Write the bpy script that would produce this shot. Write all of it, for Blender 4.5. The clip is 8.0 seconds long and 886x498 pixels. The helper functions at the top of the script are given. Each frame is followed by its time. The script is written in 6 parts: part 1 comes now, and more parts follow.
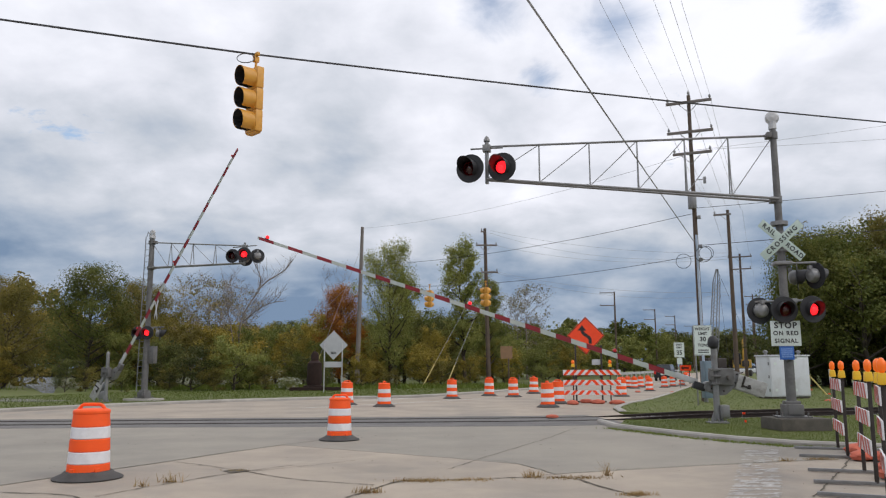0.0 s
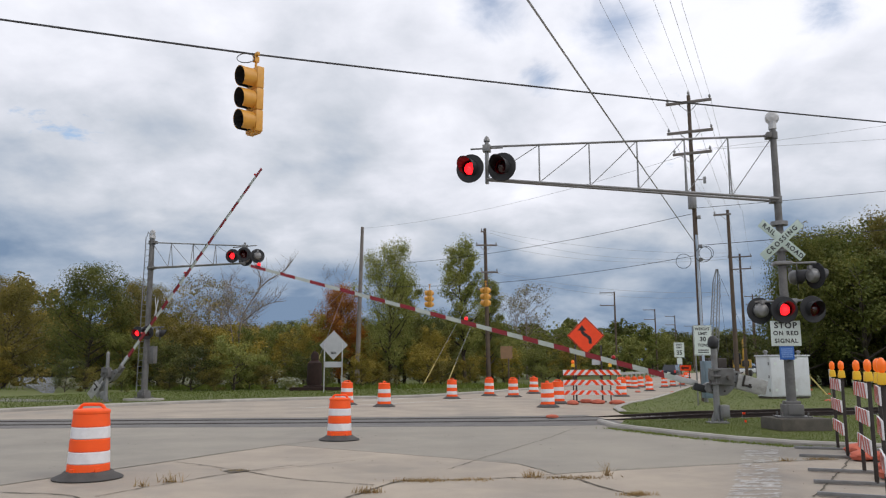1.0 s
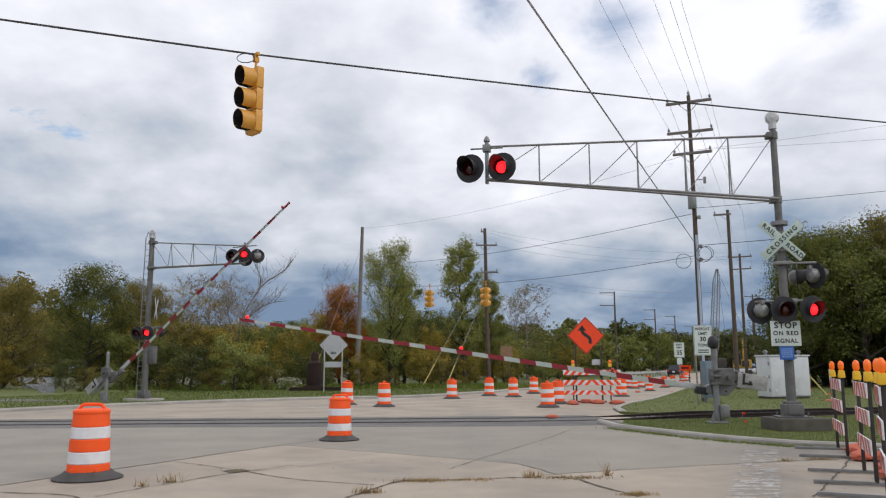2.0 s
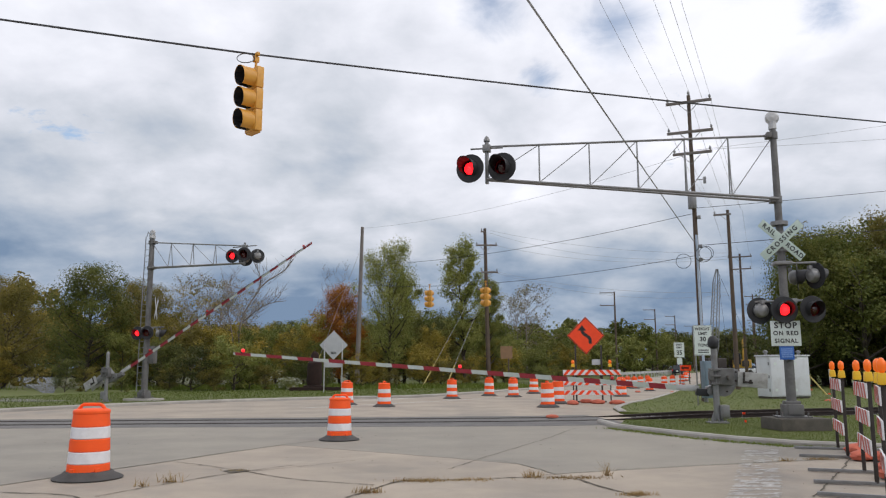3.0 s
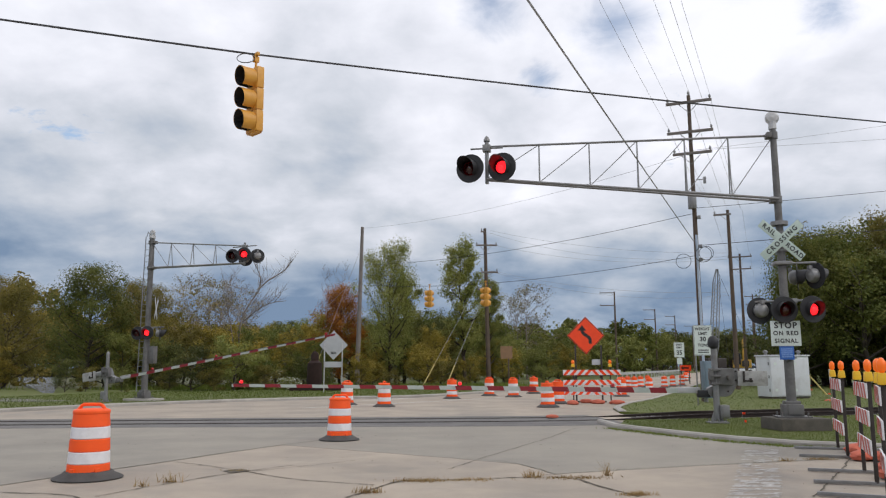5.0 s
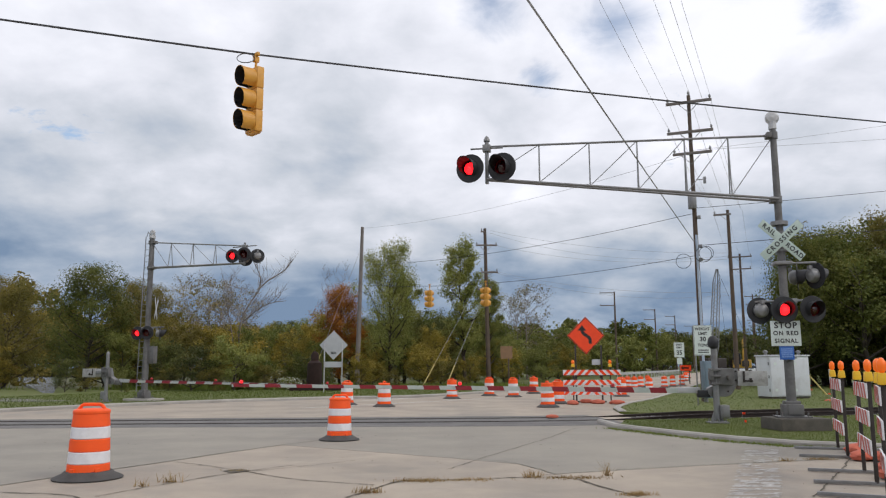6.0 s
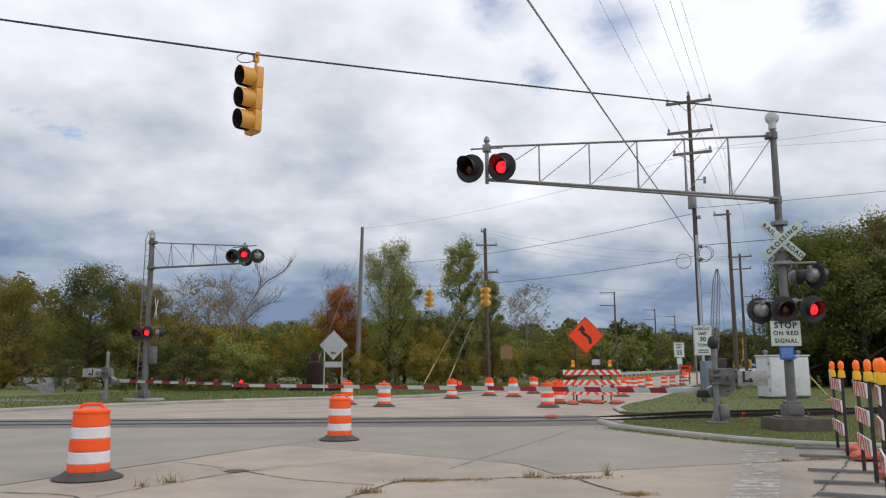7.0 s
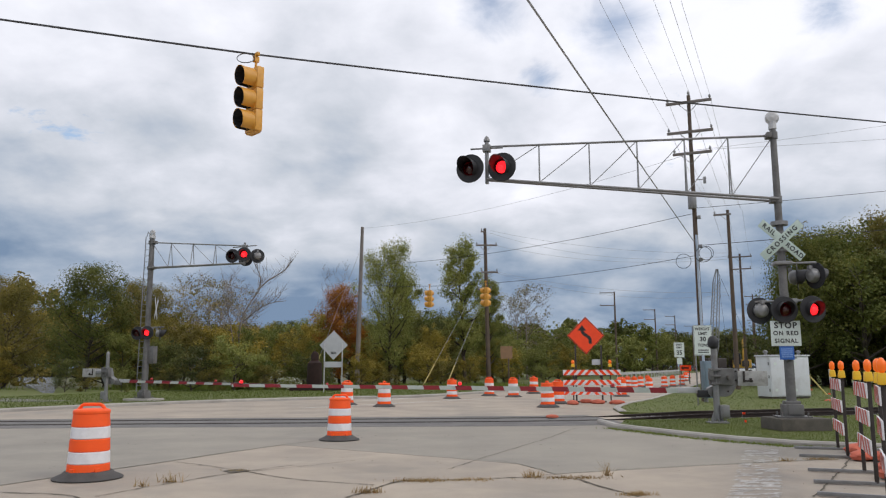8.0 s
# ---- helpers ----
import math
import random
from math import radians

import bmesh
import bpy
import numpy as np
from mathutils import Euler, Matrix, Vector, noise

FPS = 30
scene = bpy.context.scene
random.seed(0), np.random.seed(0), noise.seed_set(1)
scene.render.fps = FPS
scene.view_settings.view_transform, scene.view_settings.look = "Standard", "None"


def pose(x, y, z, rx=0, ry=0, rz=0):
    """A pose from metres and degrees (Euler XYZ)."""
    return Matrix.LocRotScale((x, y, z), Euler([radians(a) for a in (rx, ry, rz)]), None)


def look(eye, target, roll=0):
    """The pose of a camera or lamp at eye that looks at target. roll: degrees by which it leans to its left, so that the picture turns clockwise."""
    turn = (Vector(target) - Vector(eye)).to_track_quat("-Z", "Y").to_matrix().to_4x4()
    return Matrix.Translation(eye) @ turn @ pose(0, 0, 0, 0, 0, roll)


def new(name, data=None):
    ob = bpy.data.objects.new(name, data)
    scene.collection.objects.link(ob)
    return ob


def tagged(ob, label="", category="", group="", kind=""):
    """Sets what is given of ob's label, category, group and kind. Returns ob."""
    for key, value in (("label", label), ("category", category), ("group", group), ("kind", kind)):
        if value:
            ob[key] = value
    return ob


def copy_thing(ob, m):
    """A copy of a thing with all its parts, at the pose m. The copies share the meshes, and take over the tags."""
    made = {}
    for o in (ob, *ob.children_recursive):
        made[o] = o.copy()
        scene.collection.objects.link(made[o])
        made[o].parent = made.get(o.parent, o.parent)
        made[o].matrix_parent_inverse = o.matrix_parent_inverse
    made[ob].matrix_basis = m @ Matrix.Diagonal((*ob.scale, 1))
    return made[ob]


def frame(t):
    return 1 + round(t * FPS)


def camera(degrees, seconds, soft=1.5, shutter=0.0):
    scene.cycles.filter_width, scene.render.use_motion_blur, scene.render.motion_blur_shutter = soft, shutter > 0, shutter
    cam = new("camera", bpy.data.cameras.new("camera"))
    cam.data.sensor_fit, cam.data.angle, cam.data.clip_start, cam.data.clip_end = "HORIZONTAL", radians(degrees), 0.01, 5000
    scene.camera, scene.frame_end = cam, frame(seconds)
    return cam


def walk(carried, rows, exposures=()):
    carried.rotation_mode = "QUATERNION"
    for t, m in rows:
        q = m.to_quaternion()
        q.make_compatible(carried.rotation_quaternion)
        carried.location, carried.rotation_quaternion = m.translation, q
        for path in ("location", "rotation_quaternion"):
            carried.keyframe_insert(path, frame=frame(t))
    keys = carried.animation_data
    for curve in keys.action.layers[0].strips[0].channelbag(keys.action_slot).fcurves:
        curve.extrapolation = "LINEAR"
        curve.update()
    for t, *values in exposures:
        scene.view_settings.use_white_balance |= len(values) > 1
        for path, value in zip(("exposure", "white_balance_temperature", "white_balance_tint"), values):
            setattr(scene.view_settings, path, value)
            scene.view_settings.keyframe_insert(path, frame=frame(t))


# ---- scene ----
# ---- camera ----
cam = camera(59.53, 8.0, soft=1.2, shutter=0.5)
VIEW = look((0, 0, 1.55), (0, 10, 1.55 + 10 * math.tan(radians(8.67))), roll=-0.2)
walk(cam, [(0.0, VIEW), (8.0, VIEW)])

# ---- world and sun ----
SUN_ELEVATION, SUN_AZIMUTH = radians(42), radians(60)
scene.view_settings.exposure = 0.0


def make_world():
    world = bpy.data.worlds.new("world")
    world.use_nodes = True
    scene.world = world
    nt = world.node_tree
    nt.nodes.clear()
    N, L = nt.nodes.new, nt.links.new

    def maths(op, a, b=None, c=None):
        n = N("ShaderNodeMath")
        n.operation = op
        for k, v in enumerate((a, b, c)):
            if v is None:
                continue
            if isinstance(v, (int, float)):
                n.inputs[k].default_value = v
            else:
                L(v, n.inputs[k])
        return n.outputs[0]

    coord = N("ShaderNodeTexCoord")
    sep = N("ShaderNodeSeparateXYZ")
    L(coord.outputs["Generated"], sep.inputs[0])
    up = maths("MAXIMUM", sep.outputs[2], 0.0)
    den = maths("ADD", up, 0.34)
    comb = N("ShaderNodeCombineXYZ")
    L(maths("DIVIDE", sep.outputs[0], den), comb.inputs[0])
    L(maths("DIVIDE", sep.outputs[1], den), comb.inputs[1])

    def cloud(scale, detail, rough, dist, shift):
        m = N("ShaderNodeMapping")
        m.inputs["Location"].default_value = shift
        L(comb.outputs[0], m.inputs[0])
        t = N("ShaderNodeTexNoise")
        t.inputs["Scale"].default_value = scale
        t.inputs["Detail"].default_value = detail
        t.inputs["Roughness"].default_value = rough
        t.inputs["Distortion"].default_value = dist
        L(m.outputs[0], t.inputs[0])
        return t.outputs[0]

    big = cloud(1.6, 3, 0.5, 0.2, (3.1, 1.7, 0))
    mid = cloud(5.0, 9, 0.54, 0.15, (7.3, 4.1, 0))
    shape = maths("ADD", maths("MULTIPLY", big, 0.56), maths("MULTIPLY", mid, 0.44))
    # the cloud cover thins towards the sun
    lit = maths("ADD", maths("MULTIPLY", sep.outputs[0], 0.05), maths("MULTIPLY_ADD", up, 0.76, 0.040))
    # a heavier bank lies low ahead and to the east
    bank = N("ShaderNodeMapRange")
    bank.interpolation_type = "SMOOTHSTEP"
    bank.inputs["From Min"].default_value = -0.22
    bank.inputs["From Max"].default_value = 0.20
    bank.inputs["To Min"].default_value = 0.55
    L(sep.outputs[0], bank.inputs[0])
    low = N("ShaderNodeMapRange")
    low.interpolation_type = "SMOOTHSTEP"
    low.inputs["From Min"].default_value = 0.24
    low.inputs["From Max"].default_value = 0.03
    L(up, low.inputs[0])
    lit = maths("SUBTRACT", lit, maths("MULTIPLY", maths("MULTIPLY", bank.outputs[0], low.outputs[0]), 0.075))
    tone = maths("ADD", maths("MULTIPLY", maths("SUBTRACT", shape, 0.5), 0.85), lit)
    ramp = N("ShaderNodeValToRGB")
    e = ramp.color_ramp.elements
    e[0].position, e[0].color = 0.0, (0.20, 0.285, 0.42, 1)
    e[1].position, e[1].color = 0.38, (0.99, 1.0, 1.08, 1)
    for p, c in ((0.09, (0.37, 0.445, 0.56, 1)), (0.19, (0.60, 0.64, 0.715, 1)), (0.28, (0.79, 0.81, 0.89, 1))):
        k = e.new(p)
        k.color = c
    L(tone, ramp.inputs[0])
    sky = N("ShaderNodeTexSky")
    sky.sky_type = "NISHITA"
    sky.sun_disc = False
    sky.sun_elevation = SUN_ELEVATION
    sky.dust_density = 0.6
    sky.sun_rotation = math.pi - SUN_AZIMUTH
    dim = N("ShaderNodeMixRGB")
    dim.blend_type = "MULTIPLY"
    dim.inputs[0].default_value = 1
    dim.inputs[2].default_value = (0.15, 0.15, 0.15, 1)   # the clear sky's own strength
    L(sky.outputs[0], dim.inputs[1])
    # gaps in the cloud show blue
    gap = N("ShaderNodeMapRange")
    gap.inputs["From Min"].default_value = 0.655
    gap.inputs["From Max"].default_value = 0.70
    L(cloud(2.6, 7, 0.6, 0.3, (1.3, 9.4, 0)), gap.inputs[0])
    # a few small holes high in the cover
    holes = maths("MULTIPLY", gap.outputs[0], 0.75)
    ragged = maths("MULTIPLY", maths("SUBTRACT", cloud(9.0, 6, 0.6, 0.4, (5.2, 2.2, 0)), 0.5), 0.085)
    for way, reach in (((0.060, 0.896, 0.440), 0.050), ((0.206, 0.888, 0.410), 0.062), ((0.437, 0.810, 0.391), 0.040), ((0.124, 0.926, 0.356), 0.026)):
        dot = N("ShaderNodeVectorMath")
        dot.operation = "DISTANCE"
        L(coord.outputs["Generated"], dot.inputs[0])
        dot.inputs[1].default_value = Vector(way).normalized()
        hole = N("ShaderNodeMapRange")
        hole.interpolation_type = "SMOOTHSTEP"
        hole.inputs["From Min"].default_value = reach
        hole.inputs["From Max"].default_value = -0.01
        hole.inputs["To Max"].default_value = 0.75
        L(maths("ADD", dot.outputs["Value"], ragged), hole.inputs[0])
        holes = maths("MAXIMUM", holes, hole.outputs[0])
    mix = N("ShaderNodeMixRGB")
    L(holes, mix.inputs[0])
    L(ramp.outputs[0], mix.inputs[1])
    L(dim.outputs[0], mix.inputs[2])
    bg = N("ShaderNodeBackground")
    bg.inputs[1].default_value = 1.0
    L(mix.outputs[0], bg.inputs[0])
    out = N("ShaderNodeOutputWorld")
    L(bg.outputs[0], out.inputs[0])


make_world()
sun = new("sun", bpy.data.lights.new("sun", "SUN"))
sun.data.energy, sun.data.angle, sun.data.color = 0.85, radians(14), (1.0, 0.95, 0.88)
sun_way = Vector((math.sin(SUN_AZIMUTH) * math.cos(SUN_ELEVATION), -math.cos(SUN_AZIMUTH) * math.cos(SUN_ELEVATION), math.sin(SUN_ELEVATION)))
sun.matrix_world = look(sun_way * 50, (0, 0, 0))


# ---- materials ----
def material(name, color, color2=None, rough=0.6, metal=0.0, scale=4.0, fine=60.0, bump=0.15, spread=0.5, object_random=0.0, stain=None, stain_scale=0.6, stain_amount=0.5):
    """Two scales of noise between two colours, larger stains, fine relief."""
    mt = bpy.data.materials.new(name)
    mt.use_nodes = True
    nt = mt.node_tree
    N, L = nt.nodes.new, nt.links.new
    bsdf = nt.nodes["Principled BSDF"]
    color2 = color2 or tuple(c * 0.78 for c in color)
    coord = N("ShaderNodeTexCoord")
    n1, n2 = N("ShaderNodeTexNoise"), N("ShaderNodeTexNoise")
    for n, s, d in ((n1, scale, 6), (n2, fine, 3)):
        n.inputs["Scale"].default_value = s
        n.inputs["Detail"].default_value = d
        n.inputs["Roughness"].default_value = 0.62
        L(coord.outputs["Object"], n.inputs[0])
    add = N("ShaderNodeMath")
    add.operation = "MULTIPLY_ADD"
    add.inputs[1].default_value = 0.35
    L(n2.outputs[0], add.inputs[0])
    L(n1.outputs[0], add.inputs[2])
    mr = N("ShaderNodeMapRange")
    mr.inputs["From Min"].default_value = 0.675 - 0.3 * (1.01 - spread) - 0.08
    mr.inputs["From Max"].default_value = 0.675 + 0.3 * (1.01 - spread) + 0.08
    L(add.outputs[0], mr.inputs[0])
    mix = N("ShaderNodeMixRGB")
    mix.inputs[1].default_value = (*color, 1)
    mix.inputs[2].default_value = (*color2, 1)
    L(mr.outputs[0], mix.inputs[0])
    last = mix.outputs[0]
    if stain:
        n3 = N("ShaderNodeTexNoise")
        n3.inputs["Scale"].default_value = stain_scale
        n3.inputs["Detail"].default_value = 8
        n3.inputs["Roughness"].default_value = 0.7
        L(coord.outputs["Object"], n3.inputs[0])
        m3 = N("ShaderNodeMapRange")
        m3.inputs["From Min"].default_value = 0.5
        m3.inputs["From Max"].default_value = 0.72
        m3.inputs["To Max"].default_value = stain_amount
        L(n3.outputs[0], m3.inputs[0])
        mx = N("ShaderNodeMixRGB")
        L(m3.outputs[0], mx.inputs[0])
        L(last, mx.inputs[1])
        mx.inputs[2].default_value = (*stain, 1)
        last = mx.outputs[0]
    if object_random:
        info = N("ShaderNodeObjectInfo")
        hsv = N("ShaderNodeHueSaturation")
        mh = N("ShaderNodeMapRange")
        mh.inputs["To Min"].default_value = 1 - object_random
        mh.inputs["To Max"].default_value = 1 + object_random
        L(info.outputs["Random"], mh.inputs[0])
        L(mh.outputs[0], hsv.inputs["Value"])
        L(last, hsv.inputs["Color"])
        last = hsv.outputs[0]
    L(last, bsdf.inputs["Base Color"])
    bsdf.inputs["Roughness"].default_value = rough
    bsdf.inputs["Metallic"].default_value = metal
    if bump:
        b = N("ShaderNodeBump")
        b.inputs["Strength"].default_value = bump
        b.inputs["Distance"].default_value = 0.01
        L(n2.outputs[0], b.inputs["Height"])
        L(b.outputs[0], bsdf.inputs["Normal"])
    return mt


def leaf_material(name, colors, through_light=0.35):
    """Leaves: a colour drawn leaf by leaf and tree by tree, lit through."""
    mt = bpy.data.materials.new(name)
    mt.use_nodes = True
    nt = mt.node_tree
    N, L = nt.nodes.new, nt.links.new
    bsdf = nt.nodes["Principled BSDF"]
    out = nt.nodes["Material Output"]
    geo, info, coord = N("ShaderNodeNewGeometry"), N("ShaderNodeObjectInfo"), N("ShaderNodeTexCoord")
    nz = N("ShaderNodeTexNoise")
    nz.inputs["Scale"].default_value = 0.55
    nz.inputs["Detail"].default_value = 3
    L(coord.outputs["Object"], nz.inputs[0])
    a = N("ShaderNodeMath")
    a.operation = "MULTIPLY_ADD"
    a.inputs[1].default_value = 0.30
    L(geo.outputs["Random Per Island"], a.inputs[0])
    nm = N("ShaderNodeMapRange")
    nm.inputs["From Min"].default_value = 0.3
    nm.inputs["From Max"].default_value = 0.7
    nm.inputs["To Max"].default_value = 0.70
    L(nz.outputs[0], nm.inputs[0])
    L(nm.outputs[0], a.inputs[2])
    ramp = N("ShaderNodeValToRGB")
    e = ramp.color_ramp.elements
    e[0].color, e[1].color = (*colors[0], 1), (*colors[-1], 1)
    for k, c in enumerate(colors[1:-1]):
        m = e.new((k + 1) / (len(colors) - 1))
        m.color = (*c, 1)
    L(a.outputs[0], ramp.inputs[0])
    hsv = N("ShaderNodeHueSaturation")
    mh = N("ShaderNodeMapRange")
    mh.inputs["To Min"].default_value = 0.75
    mh.inputs["To Max"].default_value = 1.25
    L(info.outputs["Random"], mh.inputs[0])
    L(mh.outputs[0], hsv.inputs["Value"])
    L(ramp.outputs[0], hsv.inputs["Color"])
    L(hsv.outputs[0], bsdf.inputs["Base Color"])
    bsdf.inputs["Roughness"].default_value = 0.6
    bsdf.inputs["Specular IOR Level"].default_value = 0.3
    tr = N("ShaderNodeBsdfTranslucent")
    L(hsv.outputs[0], tr.inputs[0])
    mx = N("ShaderNodeMixShader")
    mx.inputs[0].default_value = through_light
    L(bsdf.outputs[0], mx.inputs[1])
    L(tr.outputs[0], mx.inputs[2])
    L(mx.outputs[0], out.inputs[0])
    return mt


def glowing(name, color, strength, base=(0.3, 0.02, 0.02)):
    mt = bpy.data.materials.new(name)
    mt.use_nodes = True
    b = mt.node_tree.nodes["Principled BSDF"]
    b.inputs["Base Color"].default_value = (*base, 1)
    b.inputs["Emission Color"].default_value = (*color, 1)
    b.inputs["Emission Strength"].default_value = strength
    b.inputs["Roughness"].default_value = 0.3
    return mt


def tinted_glass(name, color, gloss=0.08):
    mt = bpy.data.materials.new(name)
    mt.use_nodes = True
    nt = mt.node_tree
    out = nt.nodes["Material Output"]
    t = nt.nodes.new("ShaderNodeBsdfTransparent")
    t.inputs[0].default_value = (*color, 1)
    g = nt.nodes.new("ShaderNodeBsdfGlossy")
    g.inputs["Roughness"].default_value = 0.25
    m = nt.nodes.new("ShaderNodeMixShader")
    m.inputs[0].default_value = gloss
    nt.links.new(t.outputs[0], m.inputs[1])
    nt.links.new(g.outputs[0], m.inputs[2])
    nt.links.new(m.outputs[0], out.inputs[0])
    return mt


CONCRETE = material("road_concrete", (0.395, 0.333, 0.262), (0.285, 0.246, 0.200), 0.85, scale=0.55, fine=55, bump=0.3, spread=0.75, stain=(0.20, 0.187, 0.17), stain_scale=0.3, stain_amount=0.75)
LANE = material("lane_concrete", (0.300, 0.272, 0.224), (0.246, 0.224, 0.188), 0.85, scale=0.5, fine=55, bump=0.3, spread=0.7, stain=(0.165, 0.156, 0.143), stain_scale=0.22, stain_amount=0.6)
KERB = material("kerb_concrete", (0.42, 0.395, 0.36), (0.30, 0.28, 0.25), 0.9, scale=1.6, fine=50, bump=0.3, object_random=0.08)
FOUNDATION = material("foundation_concrete", (0.12, 0.105, 0.085), (0.055, 0.05, 0.042), 0.95, scale=3, fine=40, bump=0.6)
ASPHALT = material("crossing_asphalt", (0.175, 0.165, 0.155), (0.10, 0.096, 0.092), 0.9, scale=1.2, fine=80, bump=0.4, stain=(0.22, 0.205, 0.19), stain_scale=0.5)
JOINT = material("joint_dirt", (0.07, 0.06, 0.045), (0.12, 0.10, 0.07), 0.95, scale=9, fine=90)
PAINT_WORN = material("worn_road_paint", (0.56, 0.55, 0.53), (0.40, 0.375, 0.345), 0.8, scale=5, fine=30, spread=0.85)
GRASS_GROUND = material("grass_ground", (0.082, 0.110, 0.018), (0.112, 0.126, 0.027), 0.95, scale=0.7, fine=30, bump=0.15, stain=(0.115, 0.105, 0.042), stain_scale=0.45, stain_amount=0.6)
EARTH = material("field_ground", (0.07, 0.085, 0.03), (0.11, 0.10, 0.05), 0.95, scale=0.3, fine=12, bump=0.5)
BALLAST = material("ballast_stone", (0.34, 0.33, 0.32), (0.17, 0.16, 0.155), 0.9, scale=8, fine=30, bump=0.8, object_random=0.2)
RAIL_STEEL = material("rusty_rail", (0.05, 0.035, 0.028), (0.028, 0.022, 0.02), 0.6, 0.5, scale=6, fine=60)
TIE = material("old_timber", (0.05, 0.042, 0.035), (0.03, 0.026, 0.022), 0.9, scale=3, fine=40)
ORANGE = material("orange_plastic", (0.97, 0.104, 0.004), (0.90, 0.085, 0.004), 0.6, scale=5, fine=60, bump=0.03, stain=(0.55, 0.09, 0.03), stain_scale=3, stain_amount=0.35)
ORANGE_SHEET = material("fluorescent_orange_sheeting", (0.95, 0.075, 0.012), (0.85, 0.06, 0.01), 0.4, scale=5, fine=90, bump=0.03)
WHITE_SHEET = material("white_reflective_sheeting", (0.78, 0.77, 0.78), (0.66, 0.65, 0.66), 0.4, scale=6, fine=90, bump=0.04, stain=(0.45, 0.42, 0.40), stain_scale=5, stain_amount=0.4)
RUBBER = material("black_rubber", (0.045, 0.043, 0.042), (0.085, 0.08, 0.075), 0.85, scale=5, fine=60, bump=0.2)
GALV = material("galvanised_steel", (0.30, 0.30, 0.295), (0.20, 0.20, 0.20), 0.5, 0.55, scale=5, fine=50, bump=0.06, stain=(0.16, 0.13, 0.105), stain_scale=2, stain_amount=0.45)
GALV_LIGHT = material("pale_aluminium", (0.58, 0.58, 0.58), (0.44, 0.44, 0.44), 0.45, 0.35, scale=5, fine=50, bump=0.05, stain=(0.28, 0.23, 0.18), stain_scale=2.5, stain_amount=0.35)
MAST_GREY = material("weathered_mast_paint", (0.19, 0.187, 0.182), (0.11, 0.107, 0.103), 0.6, 0.3, scale=3, fine=50, bump=0.08, stain=(0.08, 0.07, 0.06), stain_scale=1.5, stain_amount=0.5)
WHITE_BOX = material("white_cabinet_paint", (0.66, 0.68, 0.70), (0.56, 0.58, 0.60), 0.5, scale=1.2, fine=40, bump=0.03, stain=(0.40, 0.36, 0.32), stain_scale=1.4, stain_amount=0.35)
BLUE_BOX = material("blue_grey_cabinet_paint", (0.17, 0.23, 0.27), (0.13, 0.18, 0.22), 0.5, scale=2, fine=40, bump=0.03)
BLACK = material("matt_black_paint", (0.014, 0.014, 0.016), (0.03, 0.03, 0.032), 0.55, scale=5, fine=50, bump=0.04)
DARK_STEEL = material("dark_steel_post", (0.03, 0.025, 0.022), (0.055, 0.045, 0.04), 0.6, 0.3, scale=6, fine=60)
SIGNAL_YELLOW = material("signal_yellow_paint", (0.72, 0.36, 0.055), (0.60, 0.28, 0.04), 0.42, scale=4, fine=50, bump=0.03, stain=(0.35, 0.17, 0.04), stain_scale=5, stain_amount=0.35)
BATTERY_YELLOW = material("yellow_lamp_case", (0.85, 0.52, 0.02), (0.75, 0.42, 0.02), 0.4, scale=5, fine=50, bump=0.02)
SIGN_WHITE = material("white_sign_sheeting", (0.66, 0.72, 0.68), (0.60, 0.66, 0.62), 0.4, scale=3, fine=90, bump=0.02)
# darker copy of the sign white: the blades' shade is in the colour
BUCK_WHITE = material("shaded_crossbuck_sheeting", (0.47, 0.57, 0.51), (0.40, 0.49, 0.44), 0.45, scale=3, fine=90, bump=0.02)
SIGN_BLACK = material("black_sign_ink", (0.012, 0.012, 0.013), (0.02, 0.02, 0.02), 0.5, bump=0)
SIGN_BLUE = material("blue_sign_sheeting", (0.035, 0.14, 0.48), (0.03, 0.11, 0.40), 0.4, bump=0.02)
SIGN_GREY = material("bare_sign_back", (0.52, 0.53, 0.54), (0.44, 0.45, 0.46), 0.5, 0.2, scale=3, bump=0.03)
GATE_WHITE = material("gate_white", (0.47, 0.51, 0.47), (0.38, 0.42, 0.38), 0.45, scale=4, fine=50, bump=0.03)
GATE_RED = material("gate_red", (0.27, 0.016, 0.024), (0.20, 0.013, 0.018), 0.42, scale=4, fine=50, bump=0.03)
STRIPE_RED = material("barricade_red", (0.62, 0.09, 0.05), (0.5, 0.06, 0.04), 0.45, scale=5, fine=50, bump=0.03)
WOOD_POLE = material("weathered_pole_wood", (0.125, 0.088, 0.062), (0.07, 0.052, 0.04), 0.85, scale=2.0, fine=45, bump=0.4)
WOOD_GREY = material("grey_pole_wood", (0.23, 0.20, 0.18), (0.14, 0.125, 0.115), 0.85, scale=2.0, fine=45, bump=0.4)
BARK = material("bark", (0.075, 0.058, 0.045), (0.04, 0.032, 0.026), 0.95, scale=3, fine=25, bump=0.6)
PALE_BARK = material("pale_dead_bark", (0.26, 0.22, 0.19), (0.17, 0.145, 0.125), 0.95, scale=3, fine=25, bump=0.4)
WIRE = material("black_cable", (0.025, 0.025, 0.028), (0.04, 0.04, 0.042), 0.6, bump=0)
WIRE_PALE = material("pale_conductor", (0.40, 0.40, 0.41), (0.32, 0.32, 0.33), 0.5, 0.3, bump=0)
CONDUIT = material("blue_conduit", (0.42, 0.50, 0.60), (0.35, 0.42, 0.52), 0.5, bump=0.02)
BAG = material("orange_sandbag", (0.60, 0.15, 0.085), (0.40, 0.09, 0.055), 0.8, scale=8, fine=40, bump=0.4)
